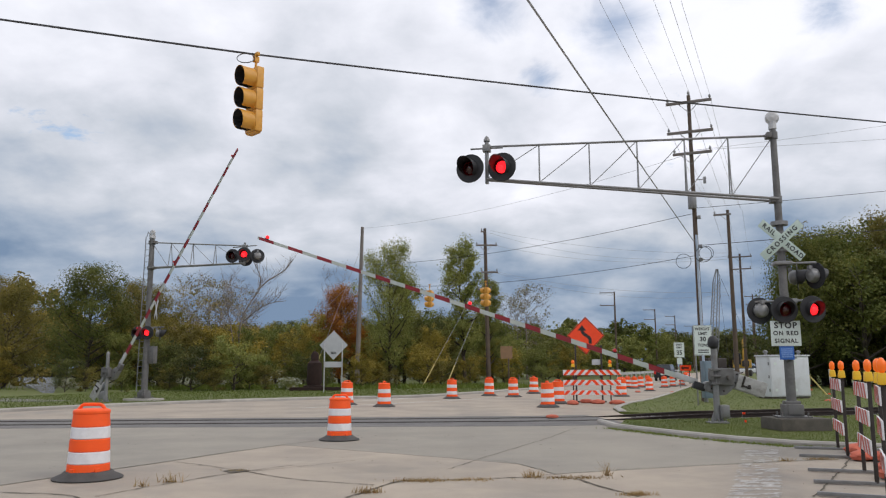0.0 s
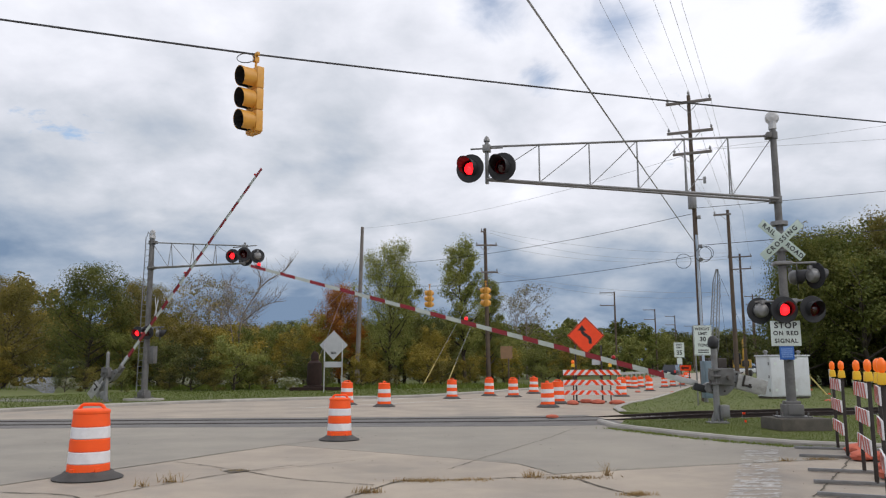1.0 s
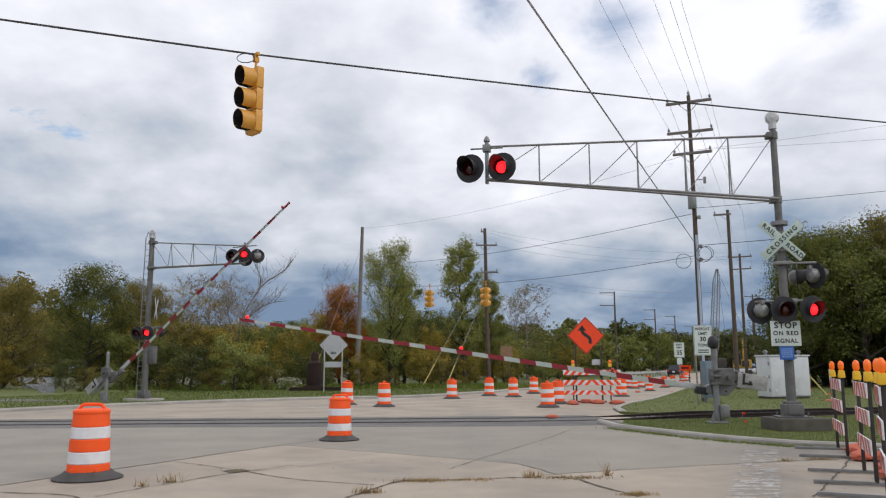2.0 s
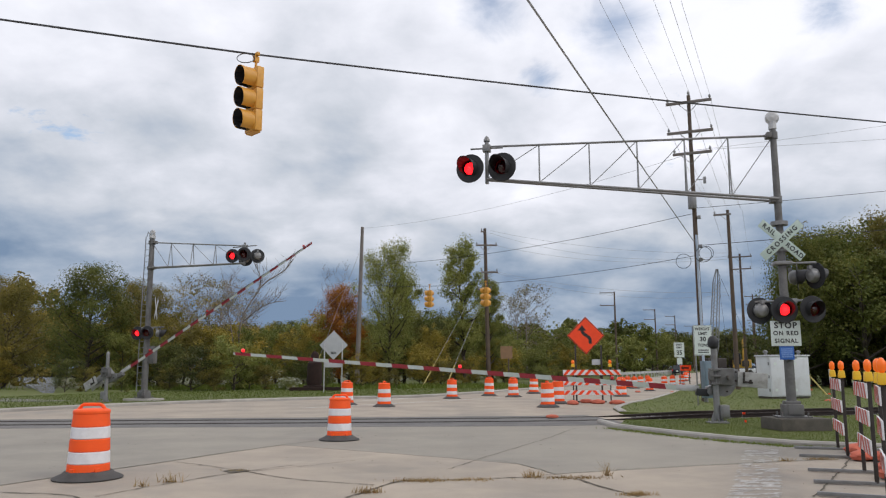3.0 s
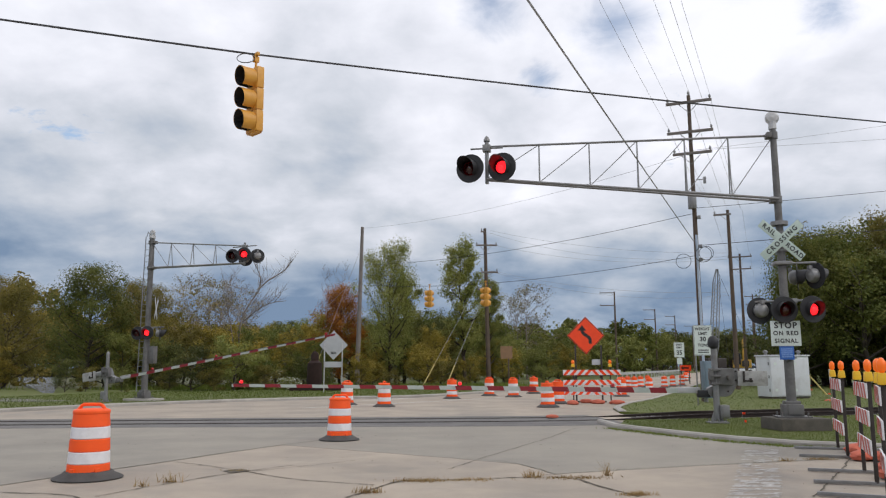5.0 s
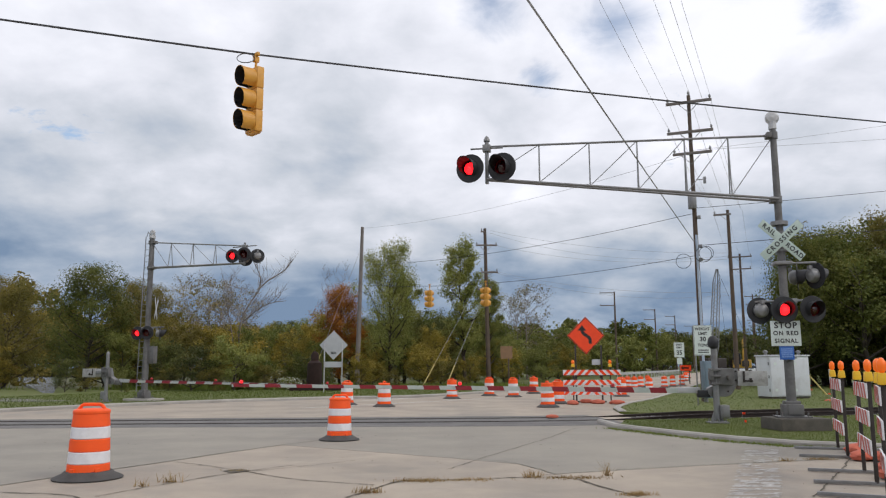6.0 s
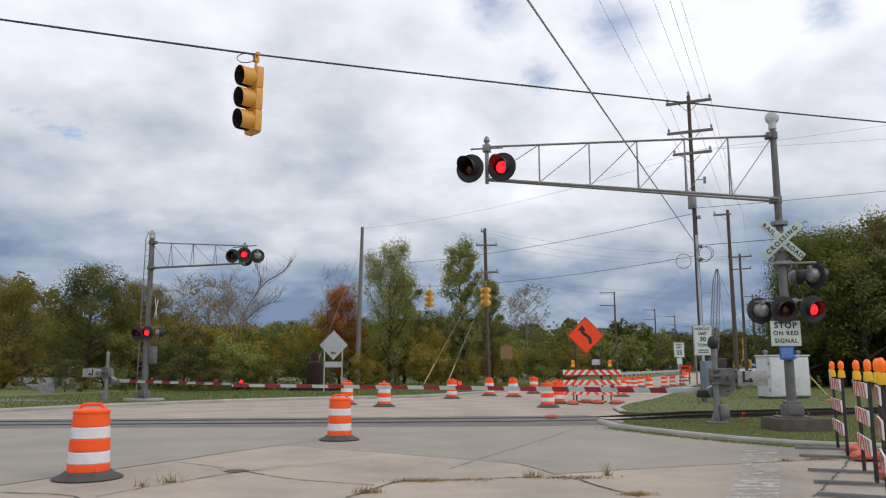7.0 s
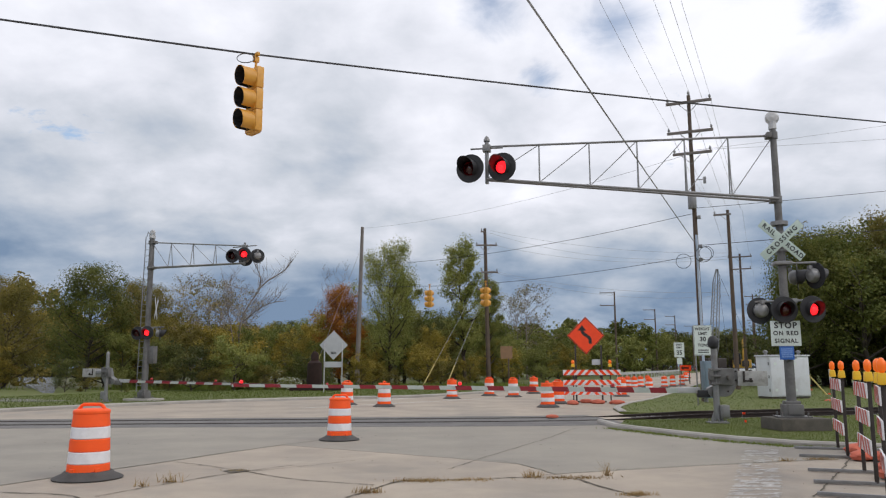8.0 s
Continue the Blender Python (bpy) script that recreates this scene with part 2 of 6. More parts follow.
WATER = material("pond_water", (0.20, 0.22, 0.24), (0.25, 0.27, 0.29), 0.22, scale=0.4, fine=2.5, bump=1.0)
GUY_YELLOW = material("yellow_guy_guard", (0.62, 0.50, 0.16), (0.5, 0.4, 0.14), 0.5, bump=0)
RUST_IRON = material("rusted_iron", (0.030, 0.013, 0.009), (0.016, 0.008, 0.006), 0.95, scale=4, fine=30, bump=0.3)
GLASS_DARK = material("dark_window_glass", (0.02, 0.024, 0.03), (0.03, 0.034, 0.04), 0.08, bump=0)
CAR_PAINT = material("dark_car_paint", (0.035, 0.04, 0.05), (0.045, 0.05, 0.06), 0.25, 0.4, bump=0)
BLADE = leaf_material("grass_blades", [(0.090, 0.126, 0.018), (0.126, 0.165, 0.026), (0.165, 0.185, 0.040)], 0.3)
DRY_BLADE = leaf_material("dry_weeds", [(0.24, 0.165, 0.07), (0.34, 0.235, 0.11), (0.24, 0.19, 0.07)], 0.3)
LEAVES = {
    "green": leaf_material("green_leaves", [(0.070, 0.092, 0.020), (0.135, 0.155, 0.034), (0.25, 0.225, 0.055)]),
    "olive": leaf_material("olive_leaves", [(0.092, 0.088, 0.022), (0.180, 0.155, 0.036), (0.30, 0.22, 0.05)]),
    "yellow": leaf_material("yellowing_leaves", [(0.15, 0.140, 0.026), (0.31, 0.245, 0.042), (0.46, 0.31, 0.056)]),
    "rust": leaf_material("rust_leaves", [(0.28, 0.105, 0.022), (0.50, 0.185, 0.030), (0.55, 0.27, 0.045)]),
    "dark": leaf_material("dark_green_leaves", [(0.052, 0.064, 0.020), (0.100, 0.112, 0.030), (0.19, 0.175, 0.050)]),
    "light": leaf_material("light_green_leaves", [(0.115, 0.135, 0.034), (0.205, 0.220, 0.056), (0.32, 0.295, 0.085)]),
}
HYDRANT = material("pale_hydrant_paint", (0.62, 0.50, 0.20), (0.5, 0.4, 0.16), 0.5, scale=4, bump=0.05)
PETAL = leaf_material("white_petals", [(0.7, 0.7, 0.68), (0.78, 0.78, 0.76), (0.72, 0.72, 0.66)])
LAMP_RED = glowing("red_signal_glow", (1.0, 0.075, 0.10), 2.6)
GATE_LAMP = glowing("red_gate_lamp_glow", (1.0, 0.012, 0.02), 1.15)
GATE_LAMP_DIM = glowing("dim_red_gate_lamp", (1.0, 0.02, 0.03), 0.12)
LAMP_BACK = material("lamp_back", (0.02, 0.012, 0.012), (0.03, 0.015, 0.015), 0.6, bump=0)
RED_LENS = tinted_glass("red_lens", (0.90, 0.16, 0.18))
TAIL_RED = glowing("tail_light_red", (1, 0.03, 0.02), 0.2)
PLATE_GREY = material("stained_pale_plate", (0.46, 0.455, 0.44), (0.34, 0.335, 0.32), 0.55, 0.2, scale=6, fine=50, bump=0.06, stain=(0.10, 0.085, 0.07), stain_scale=4, stain_amount=0.6)
AMBER = glowing("amber_lens", (1.0, 0.20, 0.01), 0.14, (0.90, 0.15, 0.006))
DARK_LENS = material("unlit_signal_lens", (0.02, 0.014, 0.012), (0.03, 0.02, 0.015), 0.15, bump=0)


# ---- mesh helpers ----
def frame_of(a, b):
    """A matrix at a whose z axis points to b."""
    d = Vector(b) - Vector(a)
    return Matrix.Translation(a) @ d.to_track_quat("Z", "Y").to_matrix().to_4x4(), d.length


def box(bm, c, s, m=None, bevel=0.0):
    g = bmesh.ops.create_cube(bm, size=1.0, matrix=Matrix.Translation(c) @ Matrix.Diagonal((*s, 1)))
    if bevel:
        es = {e for v in g["verts"] for e in v.link_edges}
        r = bmesh.ops.bevel(bm, geom=list(es), offset=bevel, segments=2, affect="EDGES", profile=0.6)
        vs = list({v for f in r["faces"] for v in f.verts} | {v for v in g["verts"] if v.is_valid})
    else:
        vs = g["verts"]
    if m is not None:
        bmesh.ops.transform(bm, matrix=m, verts=vs)
    return bm


def rod(bm, a, b, r, r2=None, seg=10):
    m, n = frame_of(a, b)
    bmesh.ops.create_cone(bm, cap_ends=True, segments=seg, radius1=r, radius2=r if r2 is None else r2, depth=n, matrix=m @ Matrix.Translation((0, 0, n / 2)))
    return bm


def lathe(bm, profile, seg=24, m=None, turn=360.0):
    """Turn a list of (radius, height) about z."""
    m = m or Matrix.Identity(4)
    full = turn >= 360
    n = seg if full else seg + 1
    rings = []
    for r, z in profile:
        rings.append([bm.verts.new(m @ Vector((r * math.cos(radians(turn) * k / seg), r * math.sin(radians(turn) * k / seg), z))) for k in range(n)])
    for a, b in zip(rings, rings[1:]):
        for k in range(seg):
            j = (k + 1) % n
            bm.faces.new((a[k], a[j], b[j], b[k]))
    return bm


def slab(bm, outline, z0, z1):
    """A flat plate over an outline of (x, y), counter-clockwise."""
    lo = [bm.verts.new((x, y, z0)) for x, y in outline]
    hi = [bm.verts.new((x, y, z1)) for x, y in outline]
    bm.faces.new(hi)
    bm.faces.new(lo[::-1])
    for k in range(len(lo)):
        j = (k + 1) % len(lo)
        bm.faces.new((lo[k], lo[j], hi[j], hi[k]))
    return bm


def tube(bm, points, r, seg=6):
    """A tube along points."""
    rings = []
    for k, p in enumerate(points):
        d = Vector(points[min(k + 1, len(points) - 1)]) - Vector(points[max(k - 1, 0)])
        m = Matrix.Translation(p) @ d.to_track_quat("Z", "Y").to_matrix().to_4x4()
        rings.append([bm.verts.new(m @ Vector((r * math.cos(2 * math.pi * j / seg), r * math.sin(2 * math.pi * j / seg), 0))) for j in range(seg)])
    for a, b in zip(rings, rings[1:]):
        for k in range(seg):
            bm.faces.new((a[k], a[(k + 1) % seg], b[(k + 1) % seg], b[k]))
    bm.faces.new(rings[0][::-1])
    bm.faces.new(rings[-1])
    return bm


def finish(name, bm, mat):
    me = bpy.data.meshes.new(name)
    bmesh.ops.recalc_face_normals(bm, faces=bm.faces)
    bm.to_mesh(me)
    bm.free()
    me.shade_smooth()
    me.set_sharp_from_angle(angle=radians(35))
    me.materials.append(mat)
    return me


def part(name, bm, mat, parent, label=""):
    ob = new(name, finish(name, bm, mat))
    ob.parent = parent
    return tagged(ob, label)


def thing(name, m, label, category, group=""):
    ob = new(name)
    ob.matrix_world = m
    ob.empty_display_size = 0.2
    return tagged(ob, label, category, group)


def single(name, bm, mat, label="", category="", kind="", group="", m=None):
    ob = new(name, finish(name, bm, mat))
    if m is not None:
        ob.matrix_world = m
    return tagged(ob, label, category, group, kind)


def lettering(name, body, size, mat, parent, m, depth=0.003, spacing=1.0):
    """Writing in the built-in font, as a mesh, centred on m, in its x-y plane."""
    cu = bpy.data.curves.new(name, "FONT")
    cu.body, cu.size, cu.extrude, cu.align_x, cu.align_y = body, size, depth, "CENTER", "CENTER"
    cu.space_character, cu.offset = spacing, size * 0.03
    tmp = new(name, cu)
    me = bpy.data.meshes.new_from_object(tmp.evaluated_get(bpy.context.evaluated_depsgraph_get()))
    bpy.data.objects.remove(tmp)
    me.materials.clear()
    me.materials.append(mat)
    ob = new(name, me)
    ob.parent = parent
    ob.matrix_basis = m
    return ob


UPRIGHT = pose(0, 0, 0, 90, 0, 0)   # x-y plane stood up, facing -y


# ---- ground, road, track ----
def smooth_line(points, step):
    """Points along a Catmull-Rom curve."""
    ps = [Vector(p) for p in points]
    ps = [ps[0] * 2 - ps[1]] + ps + [ps[-1] * 2 - ps[-2]]
    out = []
    for k in range(1, len(ps) - 2):
        a, b, c, d = ps[k - 1:k + 3]
        n = max(1, int((c - b).length / step))
        for j in range(n):
            t = j / n
            out.append(0.5 * (2 * b + (c - a) * t + (2 * a - 5 * b + 4 * c - d) * t * t + (3 * b - a - 3 * c + d) * t ** 3))
    return out + [ps[-2]]


def offset_line(line, d):
    """The line moved d metres to its left."""
    out = []
    for k, p in enumerate(line):
        v = line[min(k + 1, len(line) - 1)] - line[max(k - 1, 0)]
        n = Vector((-v.y, v.x)).normalized()
        out.append(p + n * d)
    return out


single("ground", slab(bmesh.new(), [(-2500, -600), (2500, -600), (2500, 3500), (-2500, 3500)], -0.6, -0.05), EARTH, "rough brown and green field ground", "ground", "structure")

EDGE_LEFT = smooth_line([(-46, -12), (-25, 12), (-15.84, 28.21), (-13.41, 32.01), (-9.88, 35.81), (-5.19, 39.19), (-0.03, 42.49), (12, 67), (31, 112), (61, 190), (138, 390)], 1.5)
EDGE_RIGHT = smooth_line([(5.9, 26.6), (6.2, 28.9), (7.5, 32.6), (9.9, 37.6), (15, 50.4), (25.9, 78), (40, 113), (75, 190), (160, 390)], 1.5)
KERB_NEAR = smooth_line([(4.23, 21.86), (4.28, 21.36), (4.31, 20.18), (4.62, 19.37), (5.35, 17.71), (6.03, 16.49), (6.42, 16.0), (6.78, 15.54), (7.2, 15.25), (7.63, 15.03), (8.14, 14.81), (13, 13.6), (20, 12.2), (45, 9.0)], 0.6)
TRACK = smooth_line([(-70, 19.0), (-40, 20.6), (-13, 22.6), (3.5, 23.6), (13, 25.8), (30, 31), (70, 47)], 1.0)

road = single("road", slab(bmesh.new(), [(-46, -12), (-46, -30), (60, -30), (60, 24.0)] + [(5.9, 24.0)] + [(p.x, p.y) for p in EDGE_RIGHT] + [(p.x, p.y) for p in reversed(EDGE_LEFT)][:-1], -0.30, 0.0), CONCRETE, "worn pale concrete road with cracks", "road", "structure")
lane = [(-30, -12), (-13, -4), (-5.94, 10.73), (-3.27, 16.11), (-0.01, 13.83), (1.22, 12.85), (1.6, 11.65), (4.0, 12.55), (6.14, 13.24), (8.4, 13.95)] + [(p.x - 0.02, p.y - 0.02) for p in reversed(KERB_NEAR) if 14.7 < p.y < 22.1]
south = [(p.x, p.y) for p in offset_line(TRACK, -1.95) if -34 < p.x < 4.2]
single("road_lane", slab(bmesh.new(), lane + south[::-1], -0.01, 0.004), LANE, "darker tyre-worn concrete traffic lane", "road", "structure")

strip = [p for p in TRACK if -60 < p.x < 5.4]
south_side = [offset_line(strip, -2.0 - 0.55 * min(1, max(0, (p.x + 8) / 10)))[k] for k, p in enumerate(strip)]
single("crossing_surface", slab(bmesh.new(), [(p.x, p.y) for p in south_side] + [(p.x, p.y) for p in reversed(offset_line(strip, 1.7))], -0.02, 0.007), ASPHALT, "dark patched asphalt between the rails", "crossing", "structure")


def sweep(bm, line, section, height=None):
    """A closed section (left offset, z) carried along a line."""
    rings = []
    for k, p in enumerate(line):
        v = line[min(k + 1, len(line) - 1)] - line[max(k - 1, 0)]
        n = Vector((-v.y, v.x)).normalized()
        h = height(p) if height else 0.0
        rings.append([bm.verts.new((p.x + n.x * a, p.y + n.y * a, z + h)) for a, z in section])
    s = len(section)
    for a, b in zip(rings, rings[1:]):
        for k in range(s):
            bm.faces.new((a[k], a[(k + 1) % s], b[(k + 1) % s], b[k]))
    bm.faces.new(rings[0][::-1])
    bm.faces.new(rings[-1])
    return bm


def rail_height(p):
    return 0.018 + 0.13 * min(1.0, max(0.0, (p.x - 4.5) / 3.0))


RAIL = [(-0.036, 0.0), (-0.036, -0.035), (-0.01, -0.05), (-0.01, -0.13), (-0.07, -0.15), (0.07, -0.15), (0.01, -0.13), (0.01, -0.05), (0.036, -0.035), (0.036, 0.0)]
for side in (-0.72, 0.72):
    tagged(single("rail", sweep(bmesh.new(), offset_line(TRACK, side), RAIL, rail_height), RAIL_STEEL), "dark rusty steel railway rail across the road", "rail", "railway track")
for side in (-0.86, -0.58, 0.58, 0.86):
    tagged(single("flangeway", sweep(bmesh.new(), [p for p in offset_line(TRACK, side) if p.x < 4.4], [(-0.045, -0.01), (0.045, -0.01), (0.045, 0.012), (-0.045, 0.012)]), TIE), "black rubber strip beside the rail", "rail", "", "structure")
tie_mesh = finish("railway_tie", box(bmesh.new(), (0, 0, 0), (0.22, 2.5, 0.16), bevel=0.015), TIE)
for k, p in enumerate(TRACK):
    if 5.4 < p.x < 45:
        v = TRACK[k + 1] - TRACK[k]
        for s in (0, 0.5):
            q = p + v * s
            tagged(new("railway_tie", tie_mesh), "dark creosoted timber railway tie in ballast", "tie", "railway ties").matrix_world = pose(q.x, q.y, -0.07, 0, 0, math.degrees(math.atan2(v.y, v.x)) + random.uniform(-1.5, 1.5))
bed = [p for p in TRACK if p.x > 4.9]
single("ballast_bed", sweep(bmesh.new(), bed, [(-1.9, -0.08), (-1.3, 0.0), (1.3, 0.0), (1.9, -0.08), (1.9, -0.3), (-1.9, -0.3)]), BALLAST, "bed of broken grey stone under the rails", "ballast", "structure")


def stones():
    rng = np.random.default_rng(4)
    verts, faces = [], []
    for _ in range(9000):
        k = rng.integers(0, 24)
        p = bed[k] + (bed[k + 1] - bed[k]) * rng.random()
        a = rng.uniform(-1.8, 1.4)
        r = rng.uniform(0.02, 0.05)
        c = np.array((p.x, p.y + a, 0.0 if abs(a) < 1.3 else -0.05))
        o = len(verts)
        for d in ((1, 0, -.3), (-.5, .8, -.3), (-.5, -.8, -.3), (rng.uniform(-.3, .3), 0.1, .8)):
            verts.append(c + r * (np.array(d) + rng.uniform(-.3, .3, 3)))
        faces += [(o, o + 1, o + 3), (o + 1, o + 2, o + 3), (o + 2, o, o + 3)]
    me = bpy.data.meshes.new("ballast_stones")
    me.from_pydata([tuple(v) for v in verts], [], faces)
    me.materials.append(BALLAST)
    tagged(new("ballast_stones", me), "loose broken grey ballast stones", "stones", "", "stuff")


stones()

# grass: the corner by the mast, the field past the track, the verge over the road
north_edge = [p for p in offset_line(TRACK, -1.75) if p.x > 4.9]
corner = [(p.x, p.y) for p in offset_line(KERB_NEAR, 0.16)][2:] + [(60, 8), (60, 38)] + [(p.x, p.y) for p in reversed(north_edge) if p.x < 60]
single("grass_corner", slab(bmesh.new(), corner, -0.2, 0.08), GRASS_GROUND, "mown green grass corner behind the kerb", "grass", "structure")
south_edge = [p for p in offset_line(TRACK, 1.85) if p.x > 5.9]
field = [(p.x, p.y) for p in south_edge] + [(200, 90), (300, 390)] + [(p.x, p.y) for p in reversed(EDGE_RIGHT)]
single("grass_field", slab(bmesh.new(), field, -0.2, 0.05), GRASS_GROUND, "mown green grass between track and trees", "grass", "structure")
verge = [(p.x, p.y) for p in offset_line(EDGE_LEFT, 0.32)]
single("grass_verge", slab(bmesh.new(), verge + [(110, 390), (-10, 75), (-30, 58), (-70, 52), (-80, -12)], -0.2, 0.12), GRASS_GROUND, "mown green roadside grass verge", "grass", "structure")
single("water", slab(bmesh.new(), [(-23.6, 46.3), (-22.9, 46.3), (-64, 131), (-80, 131), (-60, 110)], -0.04, 0.14), WATER, "still grey pond water behind the verge", "water", "structure")
single("path", slab(bmesh.new(), [(-75, 34.2), (-22, 35.2), (-17.5, 34.4), (-16.6, 35.2), (-21, 38.2), (-75, 37.5)], 0.0, 0.128), material("grey_gravel_path", (0.22, 0.21, 0.20), (0.15, 0.145, 0.14), 0.9, scale=2, fine=40, bump=0.4), "narrow grey gravel path in the grass", "path", "structure")


def kerb_run(line, name, side, w=0.16, h=0.11, run=2.4):
    """Kerb stones along a line, in lengths with open joints."""
    holder = tagged(new(name), "weathered pale concrete kerb", "kerb", "", "structure")
    start, acc = 0, 0.0
    for k in range(1, len(line)):
        acc += (line[k] - line[k - 1]).length
        if acc >= run or k == len(line) - 1:
            seg = [Vector(p) for p in line[start:k + 1]]
            gap = (seg[-1] - seg[-2]).normalized() * 0.012
            seg[-1] = seg[-1] - gap
            part("kerb_stone", sweep(bmesh.new(), seg, [(0, -0.1), (0, h - 0.04), (0.03 * side, h), (w * side, h), (w * side, -0.1)]), KERB, holder)
            start, acc = k, 0.0


kerb_run(KERB_NEAR, "kerb", 1)
kerb_run([p for p in EDGE_LEFT if p.y < 120], "kerb", 1, 0.3, 0.13, 4.5)
kerb_run([p for p in EDGE_RIGHT if p.y < 120], "kerb", -1, 0.25, 0.08, 4.5)

# joints and cracks in the concrete
JOINTS = [
    [(-5.94, 10.73), (-4.5, 13.6), (-3.27, 16.11), (-1.9, 18.2)],
    [(-4.48, 13.31), (-3.7, 12.7), (-3.21, 12.27), (-2.2, 11.3), (-0.94, 10.62)],
    [(-4.24, 9.78), (-3.7, 10.9), (-3.11, 11.89), (-2.4, 12.8)],
    [(-1.19, 9.64), (-0.9, 10.3), (-0.51, 11.02), (0.4, 11.1), (1.1, 11.3), (1.78, 11.23), (2.05, 10.4), (2.34, 9.64)],
    [(0.04, 12.19), (1.2, 14.9), (2.3, 17.5), (3.44, 20.23)],
    [(1.42, 11.53), (2.9, 12.2), (4.6, 12.8), (6.14, 13.24), (8.2, 13.9)],
    [(4.42, 9.6), (5.4, 11.1), (6.5, 12.85), (7.4, 14.3)],
    [(-0.01, 13.83), (0.8, 13.4), (1.22, 12.85), (1.72, 11.35)],
    [(-7.5, 10.6), (-5.9, 10.2), (-4.6, 9.9), (-4.2, 9.3)],
    [(-2.9, 12.1), (-2.2, 12.7), (-1.5, 13.4)],
]


def crack(points, width, seed):
    rng = random.Random(seed)
    line = smooth_line([Vector(p) for p in points], 0.09)
    bm = bmesh.new()
    prev = None
    off = 0.0
    for k, p in enumerate(line):
        v = line[min(k + 1, len(line) - 1)] - line[max(k - 1, 0)]
        n = Vector((-v.y, v.x)).normalized()
        off = 0.85 * off + rng.uniform(-0.014, 0.014)
        w = width * rng.uniform(0.35, 1.3)
        a, b = p + n * (off - w), p + n * (off + w)
        z = 0.0085
        pair = bm.verts.new((a.x, a.y, z)), bm.verts.new((b.x, b.y, z))
        if prev:
            bm.faces.new((prev[0], pair[0], pair[1], prev[1]))
        prev = pair
    single("pavement_joint", bm, JOINT, "dark dirt-filled joint in the concrete", "joint", "structure")


for k, pts in enumerate(JOINTS):
    crack(pts, (0.013, 0.014, 0.013, 0.022, 0.010, 0.008, 0.015, 0.008, 0.015, 0.010)[k], k)
pit = bmesh.new()
bmesh.ops.create_circle(pit, cap_ends=True, segments=14, radius=0.2, matrix=pose(-3.15, 12.1, 0.010))
for v in pit.verts:
    v.co.x += random.uniform(-0.05, 0.05)
    v.co.y += random.uniform(-0.06, 0.06)
single("pothole", pit, JOINT, "small broken pothole at a joint", "pothole", "structure")

# worn stop bar: flakes of old paint
def paint_bar():
    rng = np.random.default_rng(8)
    bm = bmesh.new()
    a, b = Vector((3.52, 9.15)), Vector((6.06, 15.14))
    for _ in range(5200):
        t = rng.random() ** 1.25
        s = rng.uniform(-0.31, 0.31)
        keep = noise.noise(Vector((s * 3.0, t * 60, 1.3))) + 0.6 * noise.noise(Vector((s * 14, t * 45, 5)))
        if keep < 0.0 + 0.3 * t:
            continue
        c = a + (b - a) * t + Vector((s, 0))
        n, w, turn = rng.uniform(0.015, 0.055), rng.uniform(0.004, 0.014), rng.normal() * 0.22
        pts = [(-n, -w * 0.3), (-n * 0.4, -w), (n * 0.6, -w * rng.uniform(0.5, 1.1)), (n, 0.0), (n * 0.3, w), (-n * 0.7, w * rng.uniform(0.4, 1))]
        ca, sa = math.cos(turn), math.sin(turn)
        z = (0.0030 if t < 0.42 else 0.0062) + 0.0012 * rng.random()
        bm.faces.new([bm.verts.new((c.x + x * ca - y * sa, c.y + x * sa + y * ca, z)) for x, y in pts])
    single("stop_bar", bm, PAINT_WORN, "flaked white painted stop bar on the concrete", "road marking", "structure")


paint_bar()
for pts, w in (([(-5.5, 30.5), (-0.5, 36), (3.0, 40.5)], 0.05), ([(-3.8, 37.5), (-1.5, 40.0)], 0.10), ([(12.0, 56), (24, 80), (45, 122)], 0.06)):
    ln = smooth_line([Vector(p) for p in pts], 1.0)
    single("lane_line", sweep(bmesh.new(), ln, [(-w, -0.005), (w, -0.005), (w, 0.006), (-w, 0.006)]), PAINT_WORN, "faded painted lane line", "road marking", "structure")


def blades(name, count, place, height, mat, label, seed, width=0.012, lean=0.5):
    rng = np.random.default_rng(seed)
    verts = np.zeros((count * 3, 3))
    for k in range(count):
        x, y, z = place(rng)
        h = height * rng.uniform(0.4, 1.3)
        a = rng.uniform(0, 6.283)
        w = width * rng.uniform(0.6, 1.4)
        dx, dy = w * math.cos(a), w * math.sin(a)
        verts[3 * k] = (x - dx, y - dy, z)
        verts[3 * k + 1] = (x + dx, y + dy, z)
        verts[3 * k + 2] = (x + rng.normal() * h * lean, y + rng.normal() * h * lean, z + h)
    me = bpy.data.meshes.new(name)
    me.from_pydata(verts.tolist(), [], [(3 * k, 3 * k + 1, 3 * k + 2) for k in range(count)])
    me.materials.append(mat)
    tagged(new(name, me), label, "grass", "", "stuff")


def inside(poly, x, y):
    odd = False
    for k in range(len(poly)):
        (x0, y0), (x1, y1) = poly[k - 1], poly[k]
        if (y0 > y) != (y1 > y) and x < (x1 - x0) * (y - y0) / (y1 - y0) + x0:
            odd = not odd
    return odd


def scatter(poly, x0, x1, y0, y1, z):
    def place(rng):
        while True:
            x, y = rng.uniform(x0, x1), rng.uniform(y0, y1)
            if inside(poly, x, y):
                return x, y, z
    return place


